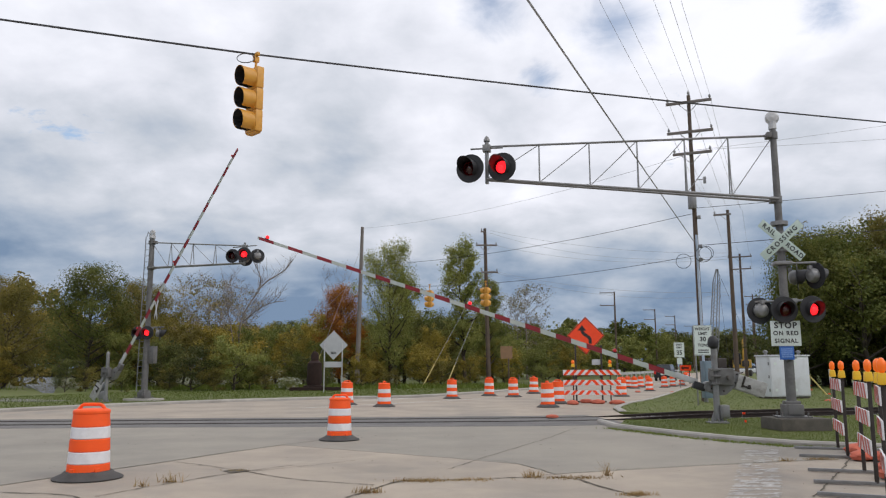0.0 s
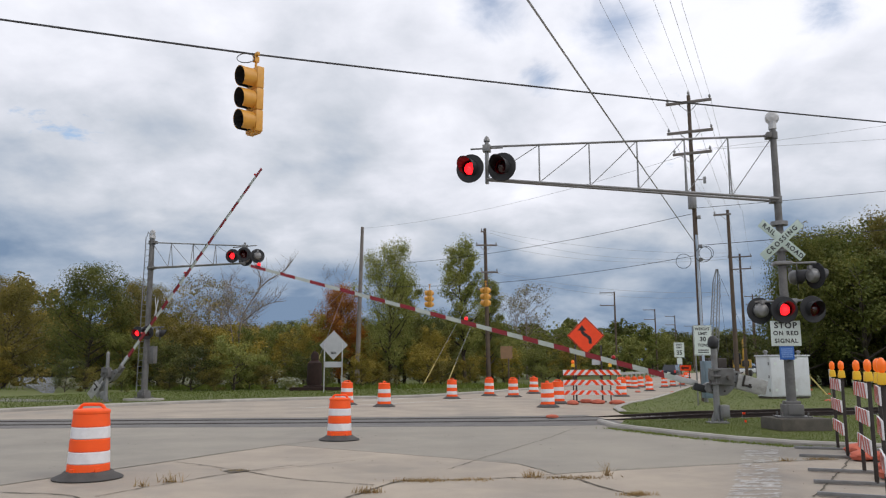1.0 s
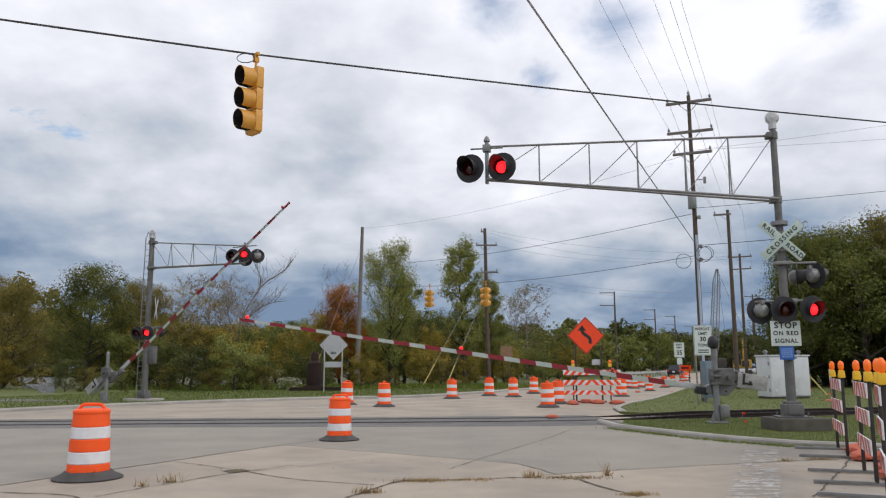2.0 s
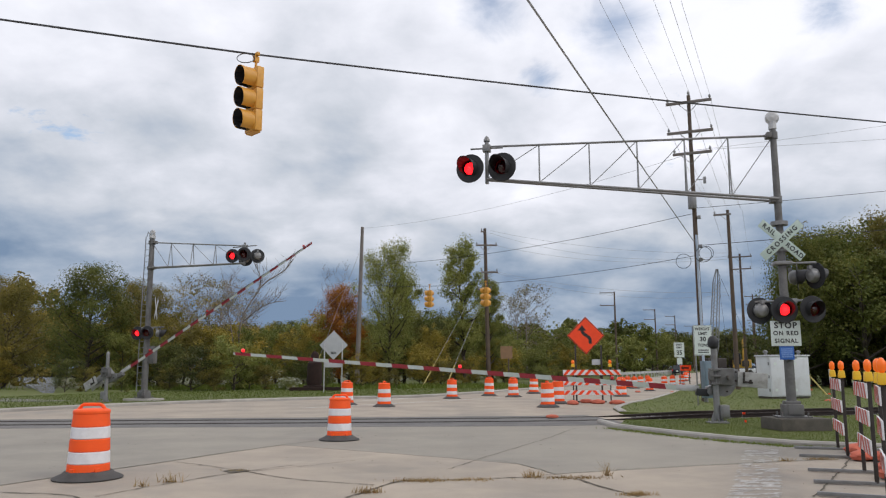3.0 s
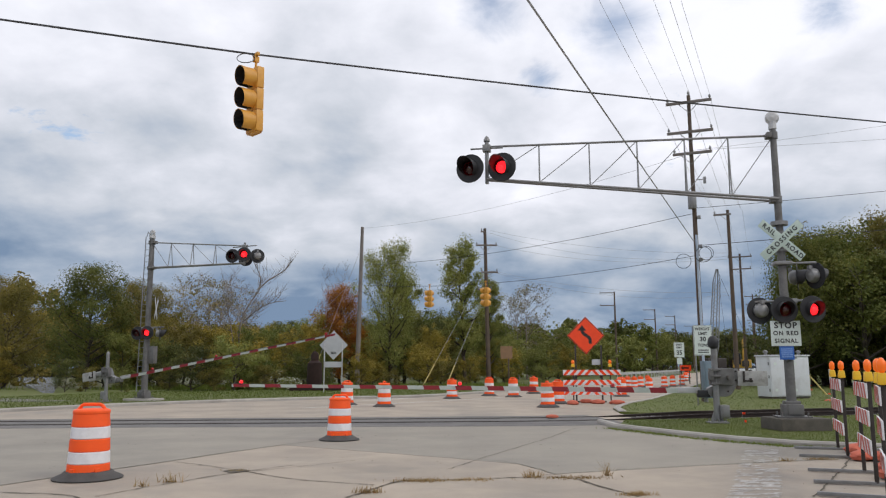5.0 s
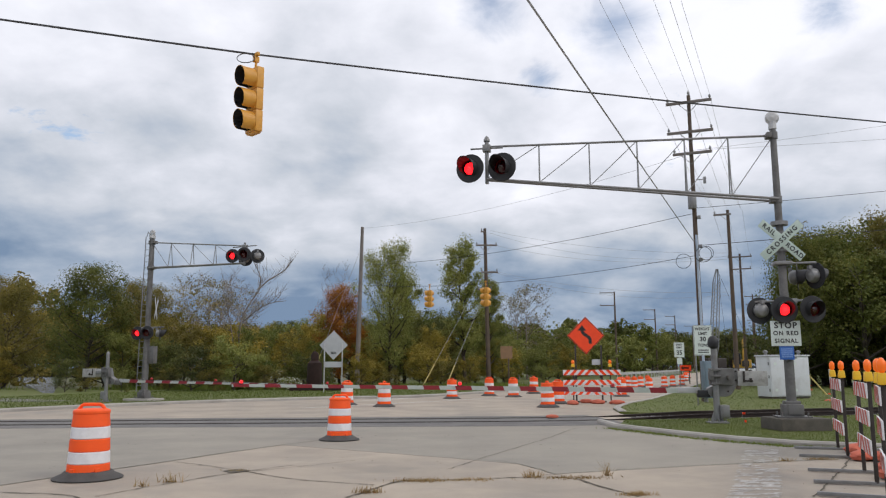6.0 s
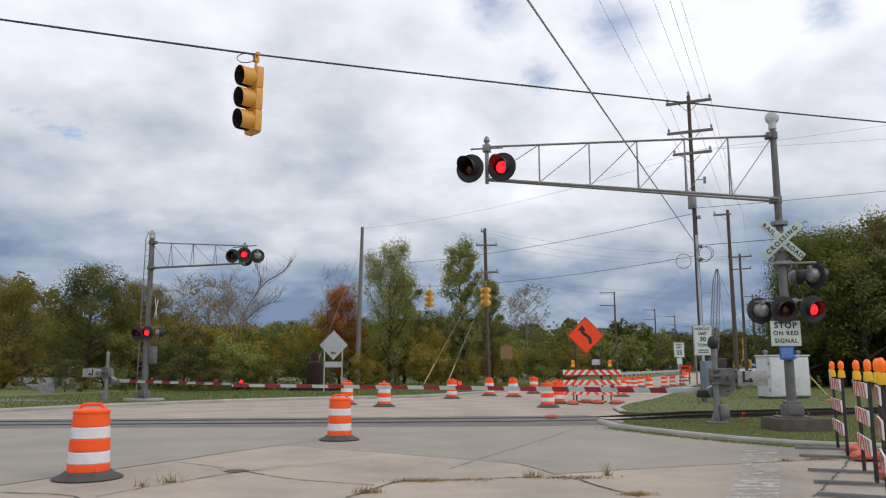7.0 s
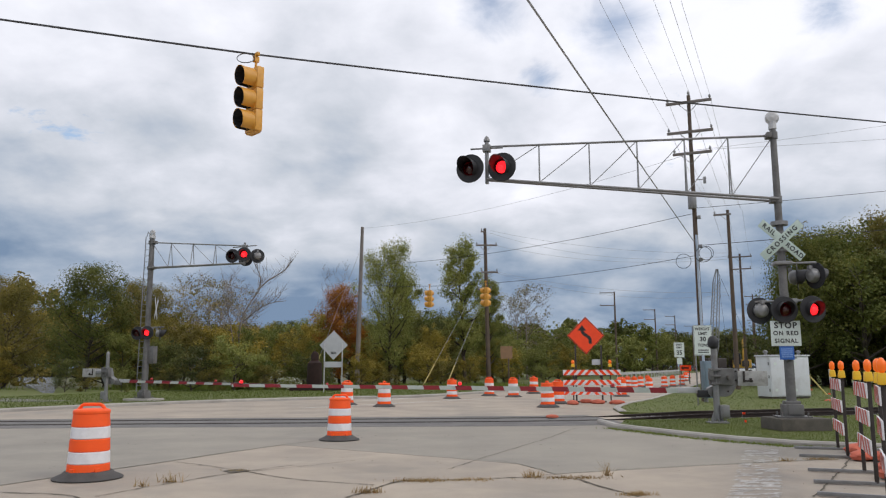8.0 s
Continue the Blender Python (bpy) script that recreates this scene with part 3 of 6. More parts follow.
blades("grass_blades", 90000, scatter(corner, 4.8, 16, 13, 26, 0.08), 0.028, BLADE, "short green lawn grass", 1, 0.004, 0.6)
blades("grass_blades", 45000, scatter(field, 6, 40, 26, 62, 0.05), 0.05, BLADE, "green grass past the track", 2, 0.009, 0.6)
blades("grass_blades", 45000, scatter(verge, -50, 4, 26, 58, 0.12), 0.07, BLADE, "green roadside grass", 3, 0.011, 0.6)


def tall_edge(rng):
    t = rng.random()
    while 0.28 < t < 0.46:
        t = rng.random()
    return -46 + 52 * t + rng.normal() * 1.2, 50 + 4 * rng.random() + 4 * t, 0.1


blades("tall_grass", 9000, tall_edge, 0.34, BLADE, "unmown tall grass at the edge of the trees", 5, 0.05, 0.3)


def kerb_weed(rng):
    k = rng.integers(2, 18)
    p = KERB_NEAR[k].lerp(KERB_NEAR[k + 1], rng.random())
    return p.x - 0.08 - abs(rng.normal()) * 0.12, p.y - abs(rng.normal()) * 0.08, 0.0


blades("kerb_weeds", 2600, kerb_weed, 0.05, BLADE, "thin weeds along the foot of the kerb", 6)
for k, (x, y, n, s, h) in enumerate(((-0.30, 11.0, 330, 0.2, 0.045), (0.35, 11.05, 150, 0.2, 0.04), (1.25, 11.3, 70, 0.08, 0.11), (1.85, 11.2, 260, 0.22, 0.04), (2.35, 11.45, 30, 0.03, 0.2), (-3.75, 10.95, 50, 0.07, 0.13), (-4.0, 10.6, 30, 0.04, 0.10), (-0.95, 10.0, 120, 0.1, 0.08), (-3.15, 12.1, 40, 0.1, 0.04), (6.3, 13.3, 160, 0.13, 0.04), (2.36, 9.75, 200, 0.1, 0.05), (5.6, 13.1, 60, 0.08, 0.06))):
    blades("weed_tuft", n, (lambda x, y, s: lambda rng: (x + rng.normal() * s, y + rng.normal() * s * 0.3, 0.004))(x, y, s), h, DRY_BLADE, "dry weeds growing in a joint", 20 + k, 0.006)


def debris():
    """Grit, twigs and dead leaves lying on the concrete."""
    rng = np.random.default_rng(31)
    verts, faces = [], []
    for _ in range(170):
        x, y = rng.uniform(-9, 8), rng.uniform(9, 22) 
        r = rng.uniform(0.004, 0.013)
        o = len(verts)
        for d in ((1, 0, 0), (-.5, .8, 0), (-.5, -.8, 0), (0.1, 0.1, .7)):
            verts.append(tuple(np.array((x, y, 0.006)) + r * (np.array(d) + np.append(rng.uniform(-.4, .4, 2), 0))))
        faces += [(o, o + 1, o + 3), (o + 1, o + 2, o + 3), (o + 2, o, o + 3)]
    me = bpy.data.meshes.new("road_grit")
    me.from_pydata(verts, [], faces)
    me.materials.append(JOINT)
    tagged(new("road_grit", me), "scattered dark grit and leaf litter on concrete", "grit", "", "stuff")


debris()


# ---- trees ----
def skeleton(seed, height, spread, low, kind):
    """Branches as (a, b, r0, r1) and the places of leaf clumps."""
    rng = random.Random(seed)
    branches, clumps = [], []
    lean = Vector((rng.uniform(-0.05, 0.05), rng.uniform(-0.05, 0.05), 0))
    top = height * (0.93 if kind == "tall" else 0.72 if kind == "round" else 0.80 if kind == "dense" else 0.85)
    pts = [Vector((0, 0, -0.2))]
    for k in range(1, 9):
        z = top * k / 8
        pts.append(Vector((lean.x * z + rng.uniform(-0.12, 0.12), lean.y * z + rng.uniform(-0.12, 0.12), z)))
    r = height * (0.012 if kind == "bare" else 0.019)
    for k in range(8):
        branches.append((pts[k], pts[k + 1], r * (1 - k / 9), r * (1 - (k + 1) / 9)))
    limbs = {"round": 20, "dense": 34, "tall": 28, "bare": 16, "bush": 12}[kind]
    for k in range(limbs):
        u = low + (1 - low) * (k + rng.random()) / limbs
        base_z = u * top
        i = min(7, int(base_z / top * 8))
        a = pts[i].lerp(pts[i + 1], base_z / top * 8 - i)
        ang = k * 2.4 + rng.uniform(-0.5, 0.5)
        if kind == "tall":
            n = spread * (1.05 - 0.75 * abs(u - 0.45) ** 0.9) * rng.uniform(0.55, 1.15)
            rise = rng.uniform(0.5, 1.0)
        else:
            n = spread * math.sqrt(max(0.12, 1 - ((u - 0.5) / 0.62) ** 2)) * rng.uniform(0.65, 1.12)
            rise = rng.uniform(0.25, 0.75) + 0.4 * u
        d = Vector((math.cos(ang), math.sin(ang), rise)).normalized()
        mid = a + d * n * 0.55 + Vector((0, 0, -0.03 * n))
        end = a + d * n + Vector((rng.uniform(-.2, .2), rng.uniform(-.2, .2), 0.12 * n))
        rb = r * (1 - u) * 0.5 + 0.02
        branches += [(a, mid, rb, rb * 0.6), (mid, end, rb * 0.6, 0.012)]
        clumps += [end, mid.lerp(end, 0.5)]
        for j in range(5 if kind == "bare" else 3):
            s = mid.lerp(end, rng.uniform(0, 0.9))
            e = s + Vector((rng.uniform(-1, 1), rng.uniform(-1, 1), rng.uniform(-0.1, 0.95))) * n * 0.42
            branches.append((s, e, rb * 0.4, 0.008))
            clumps.append(e)
            if kind == "bare":
                for _ in range(3):
                    e2 = e + Vector((rng.uniform(-1, 1), rng.uniform(-1, 1), rng.uniform(0.1, 1.1))) * n * 0.22
                    branches.append((s.lerp(e, rng.uniform(0.4, 1)), e2, 0.014, 0.006))
    clumps.append(pts[-1] + Vector((0, 0, height - top)) * 0.8)
    return branches, clumps


def wood_mesh(name, branches, mat):
    verts, faces = [], []
    for a, b, r0, r1 in branches:
        m, n = frame_of(a, b)
        seg = 8 if r0 > 0.08 else 4
        o = len(verts)
        for z, r in ((0, r0), (n, r1)):
            verts += [tuple(m @ Vector((r * math.cos(6.2832 * k / seg), r * math.sin(6.2832 * k / seg), z))) for k in range(seg)]
        faces += [(o + k, o + (k + 1) % seg, o + seg + (k + 1) % seg, o + seg + k) for k in range(seg)]
    me = bpy.data.meshes.new(name)
    me.from_pydata(verts, [], faces)
    me.shade_smooth()
    me.materials.append(mat)
    return me


def leaf_cloud(name, centres, radii, per, size, seed, mat):
    """Small bent leaves strewn round clump centres, most of them facing outwards; every leaf is its own island."""
    rng = np.random.default_rng(seed)
    c = np.repeat(np.array([tuple(p) for p in centres]), per, axis=0)
    rr = np.repeat(np.array(radii), per)[:, None]
    d = rng.normal(size=c.shape)
    d /= np.linalg.norm(d, axis=1)[:, None]
    c = c + d * rr * (rng.random((len(c), 1)) ** 0.5) * np.array((1, 1, 0.75))
    n = len(c)
    f = d * np.array((0.9, 0.9, 0.7)) + np.array((0, 0, 0.45)) + rng.normal(size=(n, 3)) * 0.45
    f /= np.linalg.norm(f, axis=1)[:, None]
    u = np.cross(f, rng.normal(size=(n, 3)))
    u /= np.linalg.norm(u, axis=1)[:, None]
    w = np.cross(f, u)
    s = size * rng.uniform(0.5, 1.4, (n, 1))
    v = np.empty((n, 4, 3))
    v[:, 0], v[:, 1], v[:, 2], v[:, 3] = c - u * s, c - w * s * 0.6, c + u * s, c + w * s * 0.6
    v[:, 0] -= f * s * 0.2
    v[:, 2] -= f * s * 0.3
    me = bpy.data.meshes.new(name)
    me.from_pydata(v.reshape(-1, 3).tolist(), [], np.arange(4 * n).reshape(n, 4).tolist())
    me.materials.append(mat)
    return me


TREES = {}
for kind, seeds, height, spread, low, per, size, rad in (
        ("round", (1, 2, 3, 16), 10, 3.6, 0.12, 96, 0.098, (0.6, 1.2)),
        ("dense", (17, 18, 19), 10, 3.3, 0.10, 170, 0.066, (0.75, 1.25)),
        ("tall", (4, 5), 12, 2.6, 0.2, 150, 0.08, (0.5, 1.05)),
        ("bush", (6, 7, 8), 4, 2.2, 0.03, 84, 0.072, (0.4, 0.85)),
        ("sparse", (9, 10), 10, 3.2, 0.2, 24, 0.07, (0.5, 1.0)),
        ("distant", (13, 14, 15), 10, 3.8, 0.1, 30, 0.24, (0.7, 1.3)),
        ("bare", (11, 12), 10, 3.6, 0.3, 0, 0.1, (0.4, 0.8))):
    for s in seeds:
        br, cl = skeleton(s, height, spread, low, "bare" if kind in ("sparse", "bare") else "round" if kind == "distant" else kind)
        rng = random.Random(s)
        wood = wood_mesh("trunk", br, PALE_BARK if kind in ("bare", "sparse") else BARK)
        leaf = leaf_cloud("crown", cl, [rng.uniform(*rad) for _ in cl], per, size, s, LEAVES["green"]) if per else None
        TREES.setdefault(kind, []).append((wood, leaf, height))

TREE_WORDS = {"green": "green leafy", "olive": "olive and browning", "yellow": "yellowing autumn", "rust": "rust-red autumn", "dark": "dense dark green", "light": "light green"}


def tree(kind, palette, x, y, h, wide, turn, pick):
    if kind == "round" and y > 92:
        kind = "distant"
    wood, leaf, height = TREES[kind][pick % len(TREES[kind])]
    word = {"round": "broad-crowned tree", "dense": "full-crowned tree", "distant": "broad-crowned distant tree", "tall": "tall narrow tree", "bush": "low bush", "sparse": "thinly leaved tree", "bare": "leafless tree"}[kind]
    label = ("pale grey leafless tree with fine twigs" if kind == "bare" else f"{TREE_WORDS[palette]} {word} in the wood edge")
    s = h / height
    t = thing("bush" if kind == "bush" else "tree", pose(x, y, 0.02, 0, 0, turn) @ Matrix.Diagonal((s * wide, s * wide, s, 1)), label, "bush" if kind == "bush" else "tree", "bushes" if kind == "bush" else "trees")
    tr = new("stem" if kind == "bush" else "trunk", wood)
    tr.parent = t
    if leaf:
        cr = new("crown", leaf)
        cr.parent = t
        cr.material_slots[0].link = "OBJECT"
        cr.material_slots[0].material = LEAVES[palette]


WOOD_EDGE = [
    ("dense", "olive", -33.6, 60.0, 8.6, 0.95),
    ("sparse", "yellow", -37.2, 66.0, 8.6, 1.20),
    ("round", "olive", -73.0, 136.0, 17.5, 1.00),
    ("dense", "green", -25.0, 55.0, 8.9, 1.10),
    ("dense", "olive", -23.6, 60.0, 8.3, 0.90),
    ("round", "yellow", -25.5, 64.0, 8.0, 1.00),
    ("sparse", "olive", -22.0, 62.0, 7.5, 1.20),
    ("sparse", "olive", -19.2, 64.0, 9.1, 1.20),
    ("sparse", "yellow", -19.3, 60.0, 7.5, 1.10),
    ("bare", "olive", -15.9, 60.0, 7.6, 0.9),
    ("sparse", "yellow", -17.6, 66.0, 7.8, 1.10),
    ("bare", "olive", -17.7, 62.0, 8.4, 1.20),
    ("dense", "rust", -8.6, 65.0, 8.4, 0.78),
    ("bare", "olive", -10.8, 76.0, 11.0, 0.60),
    ("round", "yellow", -10.5, 64.0, 6.2, 0.90),
    ("round", "light", -12.2, 70.0, 6.1, 0.80),
    ("dense", "light", -4.3, 62.0, 11.5, 0.60),
    ("tall", "light", -3.3, 66.0, 8.8, 0.95),
    ("tall", "light", 1.8, 64.0, 11.6, 0.85),
    ("tall", "light", 3.9, 66.0, 8.9, 0.75),
    ("round", "dark", -1.4, 80.0, 7.6, 1.00),
    ("round", "dark", 1.0, 84.0, 7.0, 1.10),
    ("round", "yellow", -0.8, 60.0, 4.9, 0.70),
    ("sparse", "olive", 9.6, 90.0, 11.0, 1.00),
    ("bare", "olive", 8.8, 92.0, 10.2, 1.00),
]
WOOD_MIDDLE = [
    ("round", "yellow", -6.9, 66.0, 5.9, 1.15),
    ("round", "yellow", -5.8, 62.0, 4.0, 1.15),
    ("round", "green", -4.3, 70.0, 4.6, 1.15),
    ("round", "light", 2.9, 72.0, 5.4, 1.15),
    ("round", "green", 5.6, 90.0, 7.4, 1.15),
    ("round", "light", 7.7, 88.0, 5.6, 1.15),
    ("round", "green", 11.1, 95.0, 6.3, 1.15),
    ("round", "green", 14.6, 100.0, 6.4, 1.15),
    ("round", "green", 18.0, 110.0, 6.2, 1.15),
    ("round", "light", 21.9, 118.0, 7.4, 1.15),
    ("round", "green", 25.3, 120.0, 7.1, 1.15),
    ("round", "green", 29.9, 130.0, 9.5, 1.15),
    ("round", "green", 35.2, 140.0, 9.3, 1.15),
    ("round", "light", 39.8, 150.0, 8.4, 1.15),
    ("round", "light", 44.8, 160.0, 8.3, 1.15),
    ("round", "light", 20.0, 100.0, 5.1, 1.15),
    ("round", "light", 28.0, 115.0, 5.6, 1.15),
    ("round", "green", 10.8, 85.0, 4.6, 1.15),
    ("round", "light", 5.7, 75.0, 3.7, 1.15),
    ("round", "light", 14.0, 90.0, 4.0, 1.15),
]
WOOD_BACK = [
    ("round", "dark", 67.7, 230.0, 12.6, 1.15),
    ("round", "green", 75.0, 240.0, 11.6, 1.15),
    ("round", "dark", 86.0, 260.0, 13.4, 1.15),
    ("round", "green", 90.8, 260.0, 14.3, 1.15),
    ("round", "dark", 91.8, 250.0, 13.3, 1.15),
    ("round", "dark", 100.1, 260.0, 12.4, 1.15),
    ("round", "dark", 96.7, 240.0, 11.6, 1.15),
    ("round", "green", 50.2, 175.0, 7.7, 1.15),
    ("round", "dark", -14.4, 75.0, 6.2, 1.15),
    ("round", "green", -16.7, 78.0, 6.2, 1.15),
    ("round", "olive", -12.1, 68.0, 5.0, 1.15),
    ("round", "yellow", -66.0, 134.0, 12.5, 1.15),
    ("round", "yellow", -70.0, 140.0, 12.8, 1.15),
    ("round", "olive", -22.6, 58.0, 6.0, 1.15),
    ("round", "olive", -20.4, 56.0, 5.3, 1.15),
    ("round", "yellow", -13.7, 60.0, 4.8, 1.15),
    ("round", "olive", -15.5, 60.0, 4.6, 1.15),
    ("round", "olive", -19.2, 58.0, 4.7, 1.15),
    ("round", "yellow", -16.8, 57.0, 4.7, 1.15),
    ("round", "rust", -7.7, 64.0, 5.3, 1.15),
]
THICKETS = [
    ("bush", "dark", -19.1, 52.9, 2.6, 1.20),
    ("bush", "dark", -16.0, 49.8, 2.7, 1.20),
    ("bush", "light", -13.5, 50.4, 2.9, 1.20),
    ("bush", "light", -13.0, 52.4, 2.0, 1.20),
    ("bush", "olive", -17.5, 50.1, 1.4, 1.20),
    ("bush", "olive", -14.4, 49.3, 1.4, 1.20),
    ("bush", "olive", -11.7, 51.7, 1.4, 1.20),
    ("bush", "dark", -8.4, 51.9, 2.0, 1.20),
    ("bush", "yellow", -5.7, 54.3, 2.0, 1.20),
    ("bush", "yellow", -5.0, 55.9, 1.6, 1.20),
    ("bush", "olive", -3.7, 54.9, 1.2, 1.20),
    ("bush", "yellow", -1.2, 57.8, 2.6, 1.20),
    ("bush", "olive", -0.2, 55.8, 1.6, 1.20),
    ("bush", "yellow", 1.9, 57.8, 2.0, 1.20),
    ("bush", "olive", 5.0, 60.5, 1.1, 1.20),
    ("bush", "light", 7.5, 59.3, 1.3, 1.20),
    ("bush", "olive", -33.2, 58.0, 2.6, 1.20),
    ("bush", "yellow", -31.9, 57.0, 1.9, 1.10),
    ("bush", "green", -35.2, 60.0, 3.2, 1.20),
    ("bush", "dark", -23.2, 48.2, 1.9, 0.90),
    ("bush", "light", -19.4, 47.4, 1.25, 0.90),
    ("bush", "olive", -22.3, 49.0, 1.3, 1.20),
]
WOOD_EAST = [
    ("dense", "green", 25.7, 56.0, 11.3, 0.75),
    ("round", "olive", 30.4, 62.0, 12.6, 1.10),
    ("dense", "green", 29.0, 57.0, 12.0, 0.85),
    ("round", "green", 29.1, 54.0, 11.3, 1.10),
    ("round", "green", 32.8, 58.0, 12.7, 1.10),
    ("dense", "olive", 33.0, 55.5, 12.9, 0.90),
    ("round", "dark", 34.3, 54.0, 11.9, 1.10),
    ("round", "dark", 38.1, 56.0, 12.1, 1.10),
    ("round", "dark", 28.2, 60.0, 8.9, 1.10),
    ("round", "green", 25.4, 55.0, 8.3, 0.90),
    ("round", "dark", 28.6, 59.0, 8.6, 1.10),
    ("round", "dark", 31.0, 60.0, 9.0, 1.10),
    ("round", "dark", 34.0, 60.0, 9.0, 1.10),
    ("round", "dark", 30.2, 66.0, 6.7, 1.10),
]
WOODS = WOOD_EDGE + WOOD_MIDDLE + WOOD_BACK + THICKETS + WOOD_EAST
brush = random.Random(5)
for k in range(42):   # undergrowth along the wood edge
    x = -46 + 1.42 * k + brush.uniform(-0.4, 0.4)
    if not -31.5 < x < -24.5:
        WOODS.append(("bush", brush.choice(("olive", "yellow", "green", "light", "light", "yellow")), x, 51 + max(0, x + 20) * 0.55 + brush.uniform(0, 7), brush.uniform(2.2, 3.9), brush.uniform(0.9, 1.3)))
for x, y in ((-40, 61), (-38, 61), (-36.5, 61.5), (-26.0, 60), (-24.6, 60.5), (-23, 61), (-21.5, 60), (-73, 134), (-69, 133), (-65.5, 134), (-62, 133), (-40, 89), (-37, 90)):
    WOODS.append(("bush", brush.choice(("olive", "yellow", "dark")), x, y, 3.4 if y < 70 else 5.5 if y < 100 else 7.5, 1.3))
for k in range(15):   # undergrowth below the eastern wood
    WOODS.append(("bush", "dark", 25.5 + 0.95 * k, brush.uniform(56, 61), brush.uniform(3.0, 5.0), 1.4))
for k, (kind, palette, x, y, h, wide) in enumerate(WOODS):
    tree(kind, palette, x, y, h, wide, (k * 77) % 360, k)


def forked_tree(x, y):
    """A leafless leaning tree: one trunk that forks twice, with long fine twigs."""
    rng = random.Random(40)
    limbs = [([(0, 0), (0.25, 4.2), (0.8, 5.9), (1.5, 7.1), (1.6, 8.0), (1.1, 9.2)], 0.11),
             ([(1.5, 7.1), (2.2, 7.8), (3.4, 8.6), (3.8, 9.3)], 0.055),
             ([(0.35, 4.8), (1.7, 5.8), (2.7, 6.2), (3.6, 6.3)], 0.055),
             ([(0.1, 2.0), (-0.5, 4.6), (-0.7, 6.6), (-0.5, 8.2)], 0.06)]
    branches = []
    for line, r in limbs:
        line = smooth_line([Vector(p) for p in line], 0.5)
        pts = [Vector((p.x, 0.25 * math.sin(p.y * 1.3 + r * 40), p.y)) for p in line]
        for k in range(len(pts) - 1):
            u0, u1 = k / len(pts), (k + 1) / len(pts)
            branches.append((pts[k], pts[k + 1], r * (1 - 0.8 * u0), r * (1 - 0.8 * u1)))
            if pts[k].z < 4.5:
                continue
            for _ in range(4):
                d = (pts[k + 1] - pts[k]).normalized() * 0.5 + Vector((rng.uniform(-0.7, 0.8), rng.uniform(-0.7, 0.7), rng.uniform(0.2, 1.0)))
                n = rng.uniform(0.6, 1.6)
                mid = pts[k] + d * n * 0.5
                end = mid + (d + Vector((0.1, 0, 0.35))) * n * 0.5
                branches += [(pts[k], mid, 0.016, 0.011), (mid, end, 0.011, 0.005)]
                for _ in range(2):
                    branches.append((mid, mid + Vector((rng.uniform(-0.5, 0.6), rng.uniform(-0.4, 0.4), rng.uniform(0.1, 0.7))) * n, 0.010, 0.005))
    t = thing("tree", pose(x, y, 0.02), "pale grey leafless forked tree leaning over bushes", "tree", "trees")
    tr = new("trunk", wood_mesh("trunk", branches, PALE_BARK))
    tr.parent = t


forked_tree(-14.9, 56.0)


def far_woods():
    """The wood behind the first trees, too far to tell its trees apart."""
    rng = random.Random(21)
    for a, b, n, h, palette, size in (((-44, 74), (-8, 84), 120, 6.0, "olive", 0.2), ((-112, 150), (-50, 150), 330, 11.0, "olive", 0.36), ((-8, 84), (26, 128), 240, 7.0, "green", 0.24), ((24, 140), (34, 190), 90, 9.0, "green", 0.42), ((34, 240), (150, 290), 260, 11.0, "dark", 0.6), ((33, 68), (60, 62), 150, 8.5, "dark", 0.2), ((-90, 300), (40, 300), 260, 17.0, "dark", 0.7)):
        cs, rs = [], []
        for _ in range(n):
            u = rng.random()
            cs.append(Vector((a[0] + (b[0] - a[0]) * u + rng.uniform(-2, 2), a[1] + (b[1] - a[1]) * u + rng.uniform(-3, 3), h * rng.random() ** 0.8)))
            rs.append(h * rng.uniform(0.12, 0.26))
        me = leaf_cloud("far_woods", cs, rs, 90, size, n, LEAVES[palette])
        tagged(new("far_woods", me), "distant mixed woodland behind the trees", "woods", "", "stuff")


far_woods()


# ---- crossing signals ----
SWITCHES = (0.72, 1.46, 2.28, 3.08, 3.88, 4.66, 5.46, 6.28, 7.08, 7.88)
FLASHERS = []   # (turning two-faced disc, glowing face forward at the start)
GATES = []


